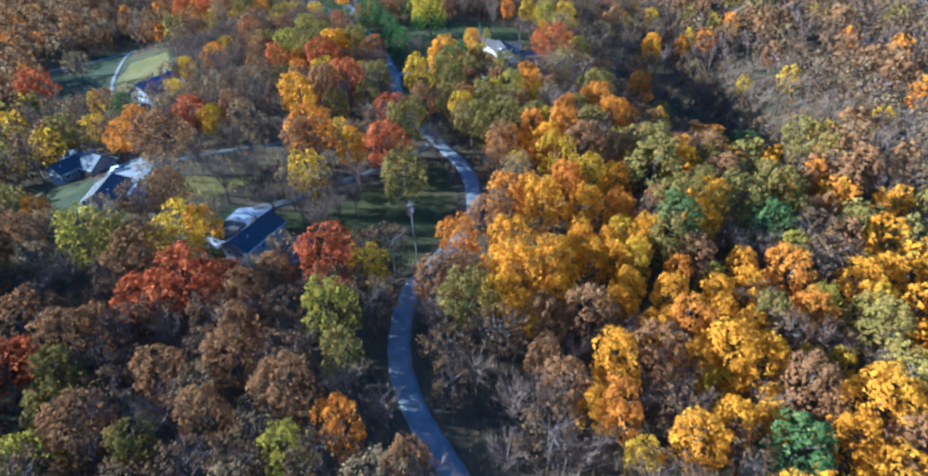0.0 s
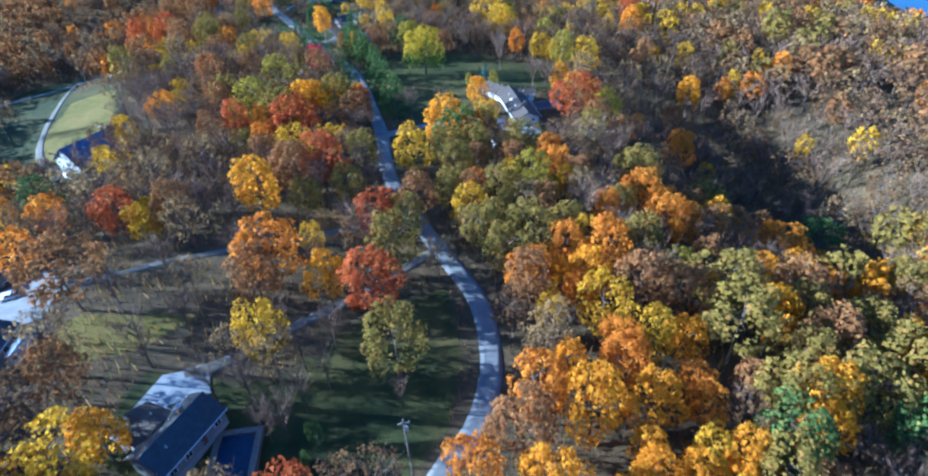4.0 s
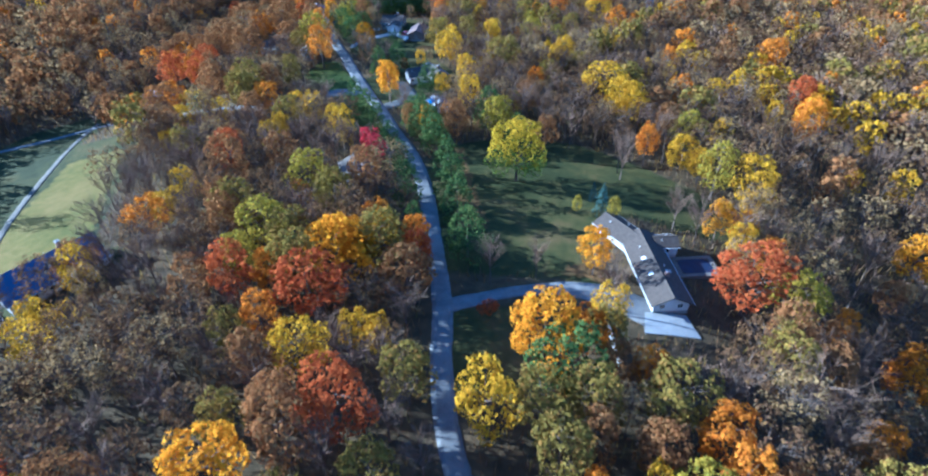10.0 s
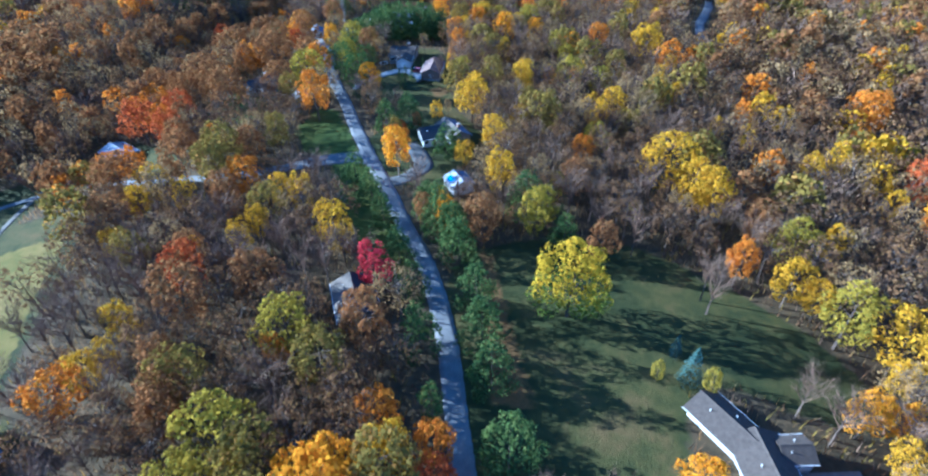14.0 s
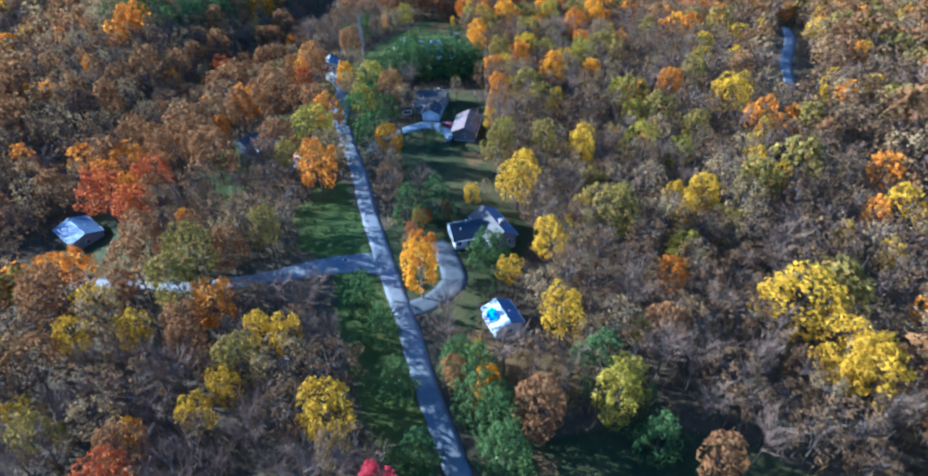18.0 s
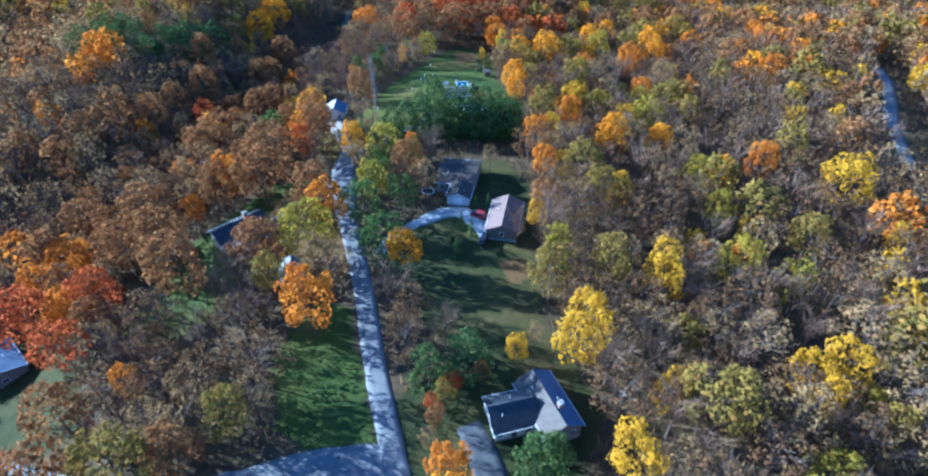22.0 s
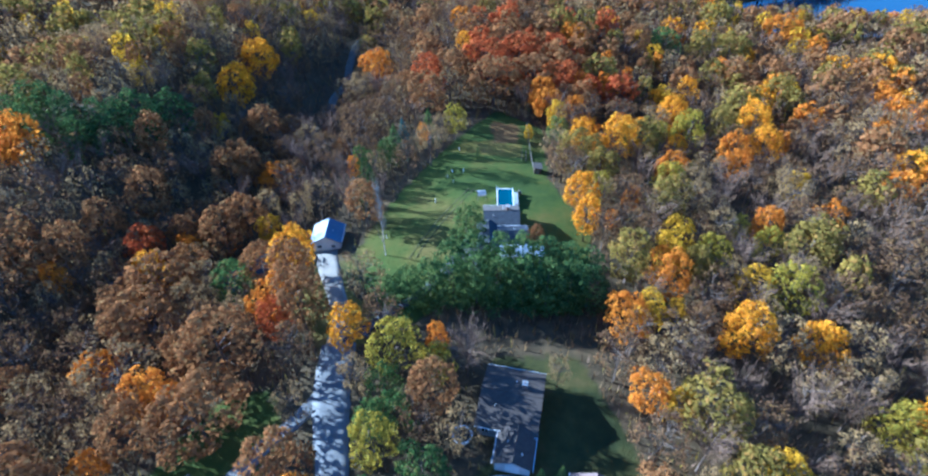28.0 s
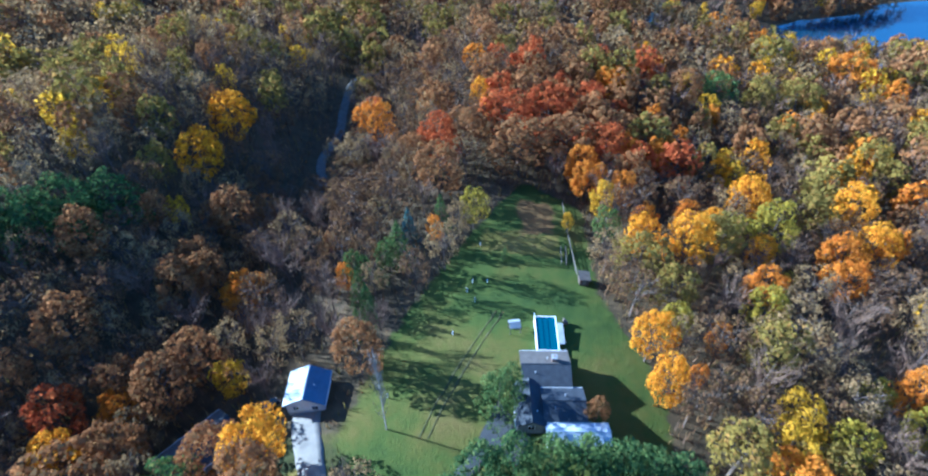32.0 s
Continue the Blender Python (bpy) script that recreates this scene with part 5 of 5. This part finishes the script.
plant_list("brown", [(-49.8, 75.2, 4.4, 13.6), (-35.8, 79.2, 4.1, 12.8), (-67.1, 81.3, 5.2, 15.4), (-23.7, 93.5, 3.7, 11.9), (44.2, 110.2, 4.8, 14.5), (8.9, 183.1, 3.9, 12.3), (16.3, 313.7, 4.7, 14.4), (-188.4, 480.7, 4.8, 14.5), (-154.8, 506.3, 5.4, 15.9), (-121.7, 518.2, 4, 12.7)], "landmark trees")
plant_list("orange", [(-21.9, 57.1, 4.2, 14.1), (23.9, 58.3, 4.3, 14.4), (41.5, 75.8, 4.9, 16.2), (66.6, 88.8, 5.4, 17.5), (39.1, 113.5, 3.6, 12.6), (10.9, 116.8, 5.5, 17.6), (39.4, 118.6, 3.3, 11.6), (27.1, 122, 4.5, 14.9), (-107.8, 125.1, 3, 10.9), (27.6, 125.7, 4.6, 15.2), (30.7, 150, 6.4, 19), (-42.7, 154.5, 7, 19), (-102.5, 162.5, 4.2, 14.2), (49.8, 165.8, 5.4, 17.5), (81.3, 166.6, 9.6, 19), (47.2, 176.7, 5.4, 17.5), (-107.6, 182.3, 4.1, 14), (5.4, 186.9, 3, 11), (-111.4, 189.7, 3.3, 11.8), (-59.5, 217.9, 3.9, 13.4), (-62.4, 230.2, 4.2, 14.2), (79.8, 230.5, 6.1, 19)], "landmark trees")
plant_list("orange", [(-67.6, 265.8, 2.8, 10.4), (87.8, 325.1, 5.5, 17.6), (-100.6, 327.1, 4.7, 15.6), (-60.5, 350.7, 3.8, 13.1), (-127.1, 358.5, 3, 10.8), (-97.1, 379.5, 5.9, 18.8), (99, 393.9, 6.6, 19), (-107.2, 414.6, 5.1, 16.5), (-149, 415.9, 2.9, 10.5), (-12.6, 418.4, 2.5, 9.6), (-2.3, 420.2, 2.5, 9.6), (-95, 453.4, 2.9, 10.7), (9.4, 462.7, 4.8, 15.8), (-61.1, 502.7, 2, 8.2), (-56.3, 513.2, 2.6, 9.9), (-138.4, 516.2, 2.5, 9.5), (-121.4, 535, 2.7, 10), (-26.7, 536.3, 4.5, 14.9), (-157.7, 591.1, 7.3, 19), (15.9, 678.3, 9.7, 19)], "landmark trees")
plant_list("gold", [(57.9, 50.5, 4.4, 14.7), (40.8, 54.1, 4.5, 15), (65.1, 55.8, 5.9, 18.7), (20.3, 59.4, 3.6, 12.4), (25, 67.1, 5.2, 16.8), (35.5, 75.9, 4.1, 13.8), (41, 85.3, 4.1, 13.9), (32.9, 87.2, 4, 13.7), (10.3, 87.9, 6, 19), (87.8, 88.5, 4.3, 14.3), (18.5, 93.4, 5, 16.4), (27.6, 96.5, 3.9, 13.3), (9.8, 99.6, 5.5, 17.5), (38.4, 99.8, 3.7, 12.9), (26.3, 102, 3.9, 13.2), (26.7, 106, 3.4, 12.1), (-61.6, 112.4, 4.2, 14.1)], "landmark trees")
plant_list("gold", [(10, 245.2, 4.4, 14), (18.9, 112.6, 5.9, 18.7), (84.1, 122.5, 4.7, 15.6), (-29.6, 148, 4.7, 15.5), (-51.4, 181.1, 6.6, 19), (-126.9, 192.9, 3, 10.8), (-2.2, 214.8, 7.5, 19), (-48, 235.4, 8, 19), (-46.8, 240.6, 5, 16.4), (42.8, 263.7, 3.7, 12.8), (50.4, 264.3, 3, 11), (95.2, 264.8, 5.2, 16.9), (-102.8, 298.4, 2.4, 9.4), (-40.5, 315.5, 3.1, 11.3), (90.4, 329, 5.6, 17.8), (-59.3, 343, 5.1, 16.6), (-83, 402.5, 3.9, 13.3), (-114, 451.8, 4.1, 13.9)], "landmark trees")
plant_list("gold", [(-2.3, 455.9, 4, 13.5), (-172, 464.2, 4.9, 15.9), (-34.1, 467.2, 5.2, 16.8), (-19.7, 467.9, 4.6, 15.2), (-135.4, 471.1, 5.6, 17.8), (-67.8, 497.3, 4.2, 14.2), (-70.1, 507.4, 4.3, 14.5), (-61, 538.8, 6.3, 19), (-71.4, 539.8, 4.8, 15.8), (-195.1, 549.6, 6.8, 19), (-15.7, 552, 4.9, 15.9), (-42.9, 565.1, 5.7, 18.2), (-16.2, 567.5, 6.2, 19), (-198.5, 571.8, 7.5, 19), (-125.2, 610.7, 4.2, 14.1)], "landmark trees")
plant_list("tan", [(13.9, 126.7, 4.8, 14.6), (-37.3, 128.6, 4.6, 14), (-44.8, 129.8, 4.1, 12.9), (-77, 130, 5.5, 16.1), (15.5, 130.8, 5, 15), (-60, 152, 4.2, 11), (-78, 154, 4, 11), (-66.3, 170.1, 4.9, 14.9), (-96.1, 192.3, 7.3, 17), (-173.2, 265.3, 6, 17), (-108, 297.6, 4.8, 14.5), (-63.4, 298.9, 4.1, 12.9), (-66.1, 357.2, 1.7, 7), (18, 382, 6.8, 17), (-49.8, 385.2, 1.7, 7.2), (15, 393.6, 7.2, 17), (-161.9, 414.3, 6.5, 17), (-117.5, 432.8, 3.7, 12), (-154.7, 433, 8.3, 17), (-70, 451.4, 2.5, 9.1), (-182.9, 510.7, 5.4, 15.9), (-130.4, 514.3, 3.5, 11.4), (-116.8, 526.3, 4.7, 14.3), (-116.3, 539, 3.9, 12.3)], "landmark trees")
plant_list("green", [(-98.4, 435.8, 3.8, 11.5), (-102.2, 440.9, 3.6, 11), (-90.3, 426.2, 4.2, 12), (47.6, 48.7, 5.5, 17.3), (72.1, 105.5, 5.5, 17.3), (-29.4, 110.5, 1, 5.1), (-28.4, 114.9, 1.6, 6.6), (103.9, 183.4, 7.1, 18.5), (1.8, 208.9, 7, 18.5), (-34.9, 257, 2.8, 10), (-88.9, 403.1, 5.1, 16.3), (-97.5, 415.9, 5.2, 16.6), (-102.4, 433, 3.1, 10.9), (-147.2, 461.7, 5.3, 16.6), (-136.2, 518, 3.3, 11.4), (-130.2, 524, 3.1, 10.8), (-79.5, 545.7, 3.6, 12.1), (-41.2, 640, 6.6, 18.5)], "landmark trees")
plant_list("bare", [(-36.4, 115.5, 3.3, 11.3), (-33.6, 116.2, 3.8, 12.4), (-31.3, 121.6, 3.5, 11.7), (-13.7, 121.8, 2.4, 8.9), (-40.9, 122.6, 3.9, 12.8), (-48.2, 124.1, 3.5, 11.7), (-27.9, 126.9, 3.6, 12), (-33, 131, 3.8, 12), (-62.4, 131.8, 4.6, 14.5), (-28, 137, 3.6, 11), (-80, 138, 4.4, 11), (-38, 138, 3.6, 12), (-58, 141, 4.2, 11), (-74, 147, 4, 11.5), (-34, 158, 4.2, 12), (-68, 158, 4.4, 12), (-52, 161, 4.6, 12.5), (-47, 165, 4.4, 12), (45.7, 200.7, 5.5, 16.8)], "landmark trees")
plant_list("bare", [(45.4, 209.4, 8.2, 17), (62.5, 224.3, 6.6, 17), (-14.1, 239.7, 4, 13), (-3.5, 242.7, 3.5, 11.6), (83.5, 263.3, 5.9, 17), (32.6, 265.9, 4.2, 13.6), (22.4, 292.7, 4.8, 14.9), (22.1, 297.3, 4.6, 14.5), (7.9, 312.3, 4.7, 14.8), (-1.7, 326.8, 4.5, 14.4), (10.7, 330.3, 4.6, 14.5), (-57.7, 416.9, 3.7, 12.3), (-143.7, 485.8, 3.9, 12.9), (-132.6, 496.6, 4.8, 14.9), (-126.6, 498.7, 3.4, 11.4), (-51, 501.4, 5.3, 16.3), (-124.4, 501.8, 3.7, 12.1), (-154.1, 517.1, 7.1, 17), (-31.6, 521.4, 6, 17)], "landmark trees")
plant_list("pine", [(-115, 192, 6.2, 16.3), (-20.3, 249, 4.9, 14.7), (-24.5, 265.9, 4.3, 13.3), (-40.1, 273.5, 4.3, 13.3), (-27.4, 276.9, 4.4, 13.5), (-29.6, 287.4, 4.4, 13.5), (-44.5, 289.7, 3.3, 10.9), (-50.2, 301.3, 3.5, 11.5), (-35.5, 303.2, 4.4, 13.3), (-37.9, 309.2, 4.5, 13.7), (-9.5, 311.2, 3.7, 11.9), (-41.2, 312.7, 4.3, 13.2), (-37.8, 313.3, 3.3, 11.1), (-57.4, 315.2, 3.4, 11.4), (-42.8, 318.1, 4.5, 13.8), (-46.2, 322, 3.5, 11.5), (-48.3, 323, 2.6, 9.3), (-19.5, 324.3, 5.0, 15.0), (-64.3, 328.7, 3.3, 11.1)], "landmark trees")
plant_list("pine", [(-71.1, 336.9, 3.8, 12.3), (-69.3, 370.6, 3.7, 12.1), (-62, 374.9, 4.3, 13.3), (-96.9, 488.6, 3.8, 12.3), (-95.3, 491.4, 3.2, 10.8), (-210.6, 508.8, 7.1, 16.3), (-209, 515.7, 8.2, 16.3), (-203, 523.1, 7.1, 16.3)], "landmark trees")
plant_list("pine", [(-105.8, 467, 4.2, 11), (-100.8, 468.2, 4.5, 13), (-95.6, 469.2, 4.6, 14), (-90.4, 470, 4.8, 14.5), (-85.2, 470.8, 4.8, 14.5), (-80, 471.6, 4.8, 14.5), (-74.8, 472.6, 4.8, 14.5), (-69.8, 473.6, 4.6, 14), (-65.6, 474.8, 4.2, 13),
    (-97.6, 474.4, 4.4, 14), (-92.2, 475.6, 4.7, 15.5), (-86.8, 476.6, 4.7, 16), (-81.4, 477.6, 4.7, 15.5), (-76, 478.4, 4.7, 15.5), (-70.8, 479.2, 4.5, 14.5), (-66, 480, 4, 13.5)], "pines of the hedge below the pool house")
plant_list("pine", [(x, y, r, h) for x, y, r, h in ((-246, 494, 5, 14), (-238, 500, 5.4, 15), (-230, 497, 5, 15), (-224, 505, 5.6, 16), (-217, 499, 5, 14), (-232, 508, 5.2, 15), (-240, 509, 5, 14), (-250, 503, 5, 14), (-216, 508, 5, 15))], "pines of the valley grove")
plant_list("pine", [(-46.6, 357.2, 4, 11), (-43.6, 359.6, 3, 9)], "landmark trees")
plant_list("spruce", [(14.6, 272.4, 2.8, 9.8), (12.9, 279.1, 1.6, 6.1), (-128.3, 534.8, 3.6, 12.5)], "landmark trees")
plant_list("red", [(-13.9, 228.8, 2.2, 4.2), (-64.7, 370.6, 2.4, 4.8), (-67.5, 366, 1.8, 3.6)], "landmark trees")
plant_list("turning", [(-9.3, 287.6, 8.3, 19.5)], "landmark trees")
plant_list("pink", [(-53.8, 291.9, 4.6, 13.7)], "landmark trees")
plant_list("cedar", [(-18.1, 110.5, 0.9, 3.8), (-30.1, 111.5, 0.7, 3.1), (-10.2, 319.3, 2.7, 9.6), (-71.6, 410, 1.9, 6.9), (-81.7, 412.9, 1.8, 6.8), (-74.5, 416.9, 1.5, 5.8), (-69.8, 419.1, 1.4, 5.5), (-73, 421.6, 1.4, 5.6), (-70.9, 431.2, 1.3, 5), (-67.4, 432.4, 1.3, 5), (-129.8, 502.7, 2.8, 9.8), (-128.6, 507, 2.3, 8.4), (-130.1, 509, 3.1, 11), (-133, 511.8, 3.4, 12), (-131.1, 519.8, 2.5, 9), (-128.6, 527.3, 4.3, 14), (-103.3, 533.5, 1.2, 4.7), (-121.5, 541.3, 3.7, 12.7)], "landmark trees")
plant_list("poplar", [(-116.6, 481.9, 1.9, 23)], "landmark trees")

# ---- woods: stands with their own mix of kinds ----
MIXED = dict(bare=6, brown=5, tan=3, rust=2, yellow=1, olive=1.5, orange=0.6)
# x, y, half width, half length, mix
STANDS = [
    (31, 103, 21, 34, dict(gold=7, orange=2.4, yellow=1.4, rust=0.8)),
    (8, 58, 17, 22, dict(bare=5, brown=5, rust=1.5, olive=0.8)),
    (75, 125, 34, 50, dict(olive=2.4, gold=3, rust=3, orange=1.5, green=0.6, bare=1.5, brown=1.5)),
    (66, 62, 40, 28, dict(brown=3, bare=4, gold=3, rust=2, yellow=1)),
    (-50, 70, 60, 30, dict(brown=5, rust=3, tan=1.5, bare=3, olive=0.8, red=0.5)),
    (4, 195, 24, 26, dict(olive=5, rust=2.5, yellow=1.5, tan=1.5, brown=1)),
    (45, 190, 30, 40, dict(rust=3, orange=2, brown=3, bare=2, olive=1.5)),
    (95, 215, 45, 50, dict(bare=6, brown=4, tan=1, yellow=0.5, rust=1)),
    (-55, 205, 30, 34, dict(rust=3, red=1.2, yellow=0.8, olive=1, brown=4.5, bare=4)),
    (-58, 255, 30, 30, dict(olive=2, yellow=1, rust=2, red=0.4, orange=0.5, lime=0.8, brown=5, bare=4.5)),
    (-95, 215, 24, 50, dict(bare=5, brown=6, tan=1)),
    (-80, 305, 34, 30, dict(bare=5.5, brown=4.5, tan=1.5, yellow=0.6, rust=0.7)),
    (-100, 290, 26, 40, dict(bare=5, olive=1.2, brown=4, yellow=0.8, rust=1)),
    (70, 330, 70, 70, dict(bare=5, brown=7, tan=2.5, yellow=0.9, olive=0.5, rust=0.7, orange=0.4)),
    (60, 440, 90, 80, dict(bare=5.5, brown=8, tan=3, yellow=0.8, lime=0.2, olive=0.4, orange=0.5, rust=0.4)),
    (-10, 520, 70, 60, dict(bare=5, brown=8, tan=3, yellow=0.7, orange=0.8, olive=0.6, rust=0.6)),
    (10, 600, 90, 50, dict(brown=4, bare=3, olive=1.6, tan=2, orange=1.5, rust=2, yellow=0.6, gold=0.8)),
    (-48, 515, 28, 50, dict(lime=2.5, olive=3, yellow=1.2, gold=2, tan=4, brown=3.5, orange=1, bare=1)),
    (0, 395, 34, 34, dict(lime=1.3, yellow=1.6, brown=5, bare=3.5, olive=1, tan=1.5)),
    (92, 205, 20, 40, dict(bare=6, brown=2)),
    (-100, 605, 46, 32, dict(rust=6, red=3, orange=0.8, brown=1.5)),
    (-150, 440, 26, 60, dict(rust=3, tan=3.5, brown=2, orange=0.7, red=0.5, gold=0.3)),
    (-115, 372, 26, 30, dict(bare=5, brown=5, tan=1.5, olive=1)),
    (-150, 350, 20, 22, dict(orange=2, rust=3, olive=2, tan=2)),
    (-215, 440, 60, 70, dict(brown=3, tan=5, rust=2.5, bare=2, orange=0.6)),
    (-250, 545, 40, 30, dict(tan=4, brown=3, rust=1.5, olive=1.5)),
    (-165, 560, 40, 70, dict(brown=5, bare=4, tan=1.5, rust=1)),
    (-250, 620, 80, 70, dict(tan=5, olive=2, brown=3, bare=2, yellow=0.7, rust=1)),
    (-260, 280, 70, 90, dict(brown=4, tan=4, rust=3, bare=2, orange=0.5)),
    (-140, 105, 60, 40, dict(brown=3, tan=3, olive=3, rust=2)),
    (-150, 690, 90, 60, dict(tan=3, brown=4, rust=2.5, bare=3, olive=1.5)),
    (170, 250, 60, 110, dict(bare=6, brown=6, rust=1.2, yellow=0.7, olive=1, orange=0.5, tan=1.5)),
]


def kinds_near(x, y):
    """The mix of kinds at a place: of the stands that reach it, by how near it lies to their middles."""
    mix = {}
    for cx, cy, rx, ry, kinds in STANDS:
        w = math.exp(-1.4 * (((x - cx) / rx) ** 2 + ((y - cy) / ry) ** 2))
        if w > 0.02:
            total = sum(kinds.values())
            for kind, share in kinds.items():
                mix[kind] = mix.get(kind, 0) + w * share / total
    if sum(mix.values()) < 0.12:
        for kind, share in MIXED.items():
            mix[kind] = mix.get(kind, 0) + 0.01 * share
    return mix


def clear_of_roads(x, y, gap):
    for line in ROADS:
        for (ax, ay), (bx, by) in zip(line, line[1:]):
            dx, dy = bx - ax, by - ay
            s = min(1, max(0, ((x - ax) * dx + (y - ay) * dy) / (dx * dx + dy * dy)))
            if (x - ax - s * dx) ** 2 + (y - ay - s * dy) ** 2 < gap * gap:
                return False
    return True


SIZES = {"gold": (4.6, 14.9), "orange": (4.4, 14.4), "rust": (5.4, 16.1), "red": (5.2, 15.5), "yellow": (3.8, 13.8), "lime": (4.2, 13.8), "olive": (5.5, 16.1),
         "green": (4.6, 14.9), "tan": (4.8, 14.4), "brown": (5.1, 14.0), "bare": (5.2, 14.0)}


def woods():
    rng = np.random.default_rng(5)
    near, far = [], []
    taken = {}
    for x, y, r in PLANTED:
        taken.setdefault((int(x // 12), int(y // 12)), []).append((x, y, r))
    outlines = list(LAWNS.values()) + CLEARINGS
    step = 5.2
    spots = [(x + rng.uniform(-2.4, 2.4), y + rng.uniform(-2.4, 2.4)) for y in np.arange(24, 910, step) for x in np.arange(-400, 345, step)]
    sx, sy = np.array(spots).T
    outside = np.max([inside(sx, sy, o) for o in outlines], 0) < -1.0
    outside &= river_distance(sx, sy) > 34
    outside &= np.max([np.where(inside(sx, sy, b) > -3.5, 1, 0) for b in FOOTPRINTS], 0) == 0 if FOOTPRINTS else True
    order = rng.permutation(len(spots))
    for i in order:
        if not outside[i]:
            continue
        x, y = float(sx[i]), float(sy[i])
        mix = kinds_near(x, y)
        keys = list(mix)
        p = np.array([mix[k] for k in keys])
        kind = keys[int(rng.choice(len(keys), p=p / p.sum()))]
        r, h = SIZES[kind]
        k = rng.uniform(0.72, 1.25)
        r, h = r * k, h * (0.55 + 0.45 * k) * rng.uniform(0.88, 1.12)
        if not clear_of_roads(x, y, 2.2 + 0.5 * r):
            continue
        cx, cy = int(x // 12), int(y // 12)
        close = [q for a in (-1, 0, 1) for b in (-1, 0, 1) for q in taken.get((cx + a, cy + b), ())]
        if any((x - qx) ** 2 + (y - qy) ** 2 < (0.5 * (r + qr)) ** 2 for qx, qy, qr in close):
            continue
        taken.setdefault((cx, cy), []).append((x, y, r))
        u = x - float(ridge_x(np.array(y)))
        (near if -95 < u < 92 and 40 < y < 575 else far).append((kind, x, y, r, h))
    return near, far


def sparse_model(kind, variant, coarse):
    if (kind, variant, coarse) not in sparse:
        form = KINDS[kind][0]
        sparse[kind, variant, coarse] = draw_form(form, 5 + 3 * variant + len(kind), *(COARSE if coarse else SPARSE)[form], limbs=0 if coarse else 3)
    return sparse[kind, variant, coarse]


def placed(verts, x, y, z, r, h, turn):
    c, s = math.cos(turn) * r / FORM_R, math.sin(turn) * r / FORM_R
    out = np.empty_like(verts)
    out[:, 0] = verts[:, 0] * c - verts[:, 1] * s + x
    out[:, 1] = verts[:, 0] * s + verts[:, 1] * c + y
    out[:, 2] = verts[:, 2] * (h / FORM_H) + z
    return out


MOST_OF_A_KIND = 290
near_trees, far_trees = woods()
plant_rng = np.random.default_rng(8)
count = {}
rest = []
# at most so many of a kind as things of their own, those by the lane first
near_trees.sort(key=lambda q: abs(q[1] - float(ridge_x(np.array(q[2])))))
for kind, x, y, r, h in near_trees:
    if count.get(kind, 0) < MOST_OF_A_KIND:
        count[kind] = count.get(kind, 0) + 1
        plant(kind, x, y, r, h, plant_rng, KINDS[kind][2].replace("_", " ") + "s of the woods")
    else:
        rest.append((kind, x, y, r, h))
crowns, stems = {}, []
for kind, x, y, r, h in rest + far_trees:
    leaf, normals, stem = sparse_model(kind, int(plant_rng.integers(VARIANTS)), y > 650 or abs(x - float(ridge_x(np.array(y)))) > 150)
    z, turn = float(ground_z(x, y)), plant_rng.uniform(0, 6.28)
    crowns.setdefault(kind, []).append((placed(leaf, x, y, z, r, h, turn), None if normals is None else placed(normals, 0, 0, 0, FORM_R, FORM_H, turn)))
    stems.append(placed(stem, x, y, z, r, h, turn))
for kind, clumps in crowns.items():
    form, colour, name, label = KINDS[kind]
    normals = None if clumps[0][1] is None else np.vstack([q[1] for q in clumps])
    ob = new((colour or "bare") + "_woodland", tri_mesh("woodland", np.vstack([q[0] for q in clumps]), LEAVES[colour] if colour else TWIG, normals))
    tagged(ob, "woods of many a " + label, "woods", kind="stuff")
ob = new("woodland_trunks", tri_mesh("trunks", np.vstack(stems), BARK))
tagged(ob, "grey-brown trunks and limbs of the woods", "woods", kind="stuff")


# ---- undergrowth ----
def undergrowth():
    """Low brush and saplings that close the floor of the woods."""
    rng = np.random.default_rng(21)
    n = 170000
    x, y = rng.uniform(-280, 200, n), rng.uniform(30, 700, n)
    keep = (np.max([inside(x, y, o) for o in LAWNS.values()], 0) < 0.3) & (river_distance(x, y) > 70)
    for line in ROADS:
        p = smooth_line(line, 4.0)
        for px, py in p:
            keep &= (x - px) ** 2 + (y - py) ** 2 > 4.2**2
    for pad in FOOTPRINTS:
        keep &= inside(x, y, pad) < -1.0
    x, y = x[keep], y[keep]
    foot = np.stack([x, y, ground_z(x, y)], -1)
    side = rng.normal(size=(len(x), 3)) * (1, 1, 0.2)
    side *= (0.13 / np.linalg.norm(side, axis=1))[:, None]
    tip = foot + rng.normal(0, 0.45, (len(x), 3)) * (1, 1, 0) + np.stack([x * 0, x * 0, rng.uniform(0.9, 3.4, len(x))], -1)
    sprigs = np.stack([foot - side, foot + side, tip], 1)
    pick = rng.integers(0, 5, len(x))
    for k, (name, colour, label) in enumerate((("brown_brush", "brown", "low brown brush on the forest floor"), ("tan_brush", "tan", "low tan brush and dry weeds"), ("olive_brush", "olive", "low olive-green brush"), ("grey_brush", None, "low leafless grey brush"), ("dead_brush", "brown", "withered saplings between the trees"))):
        ob = new(name, tri_mesh(name, sprigs[pick == k].reshape(-1, 3), LEAVES[colour] if colour else TWIG))
        tagged(ob, label, "undergrowth", kind="stuff")


undergrowth()
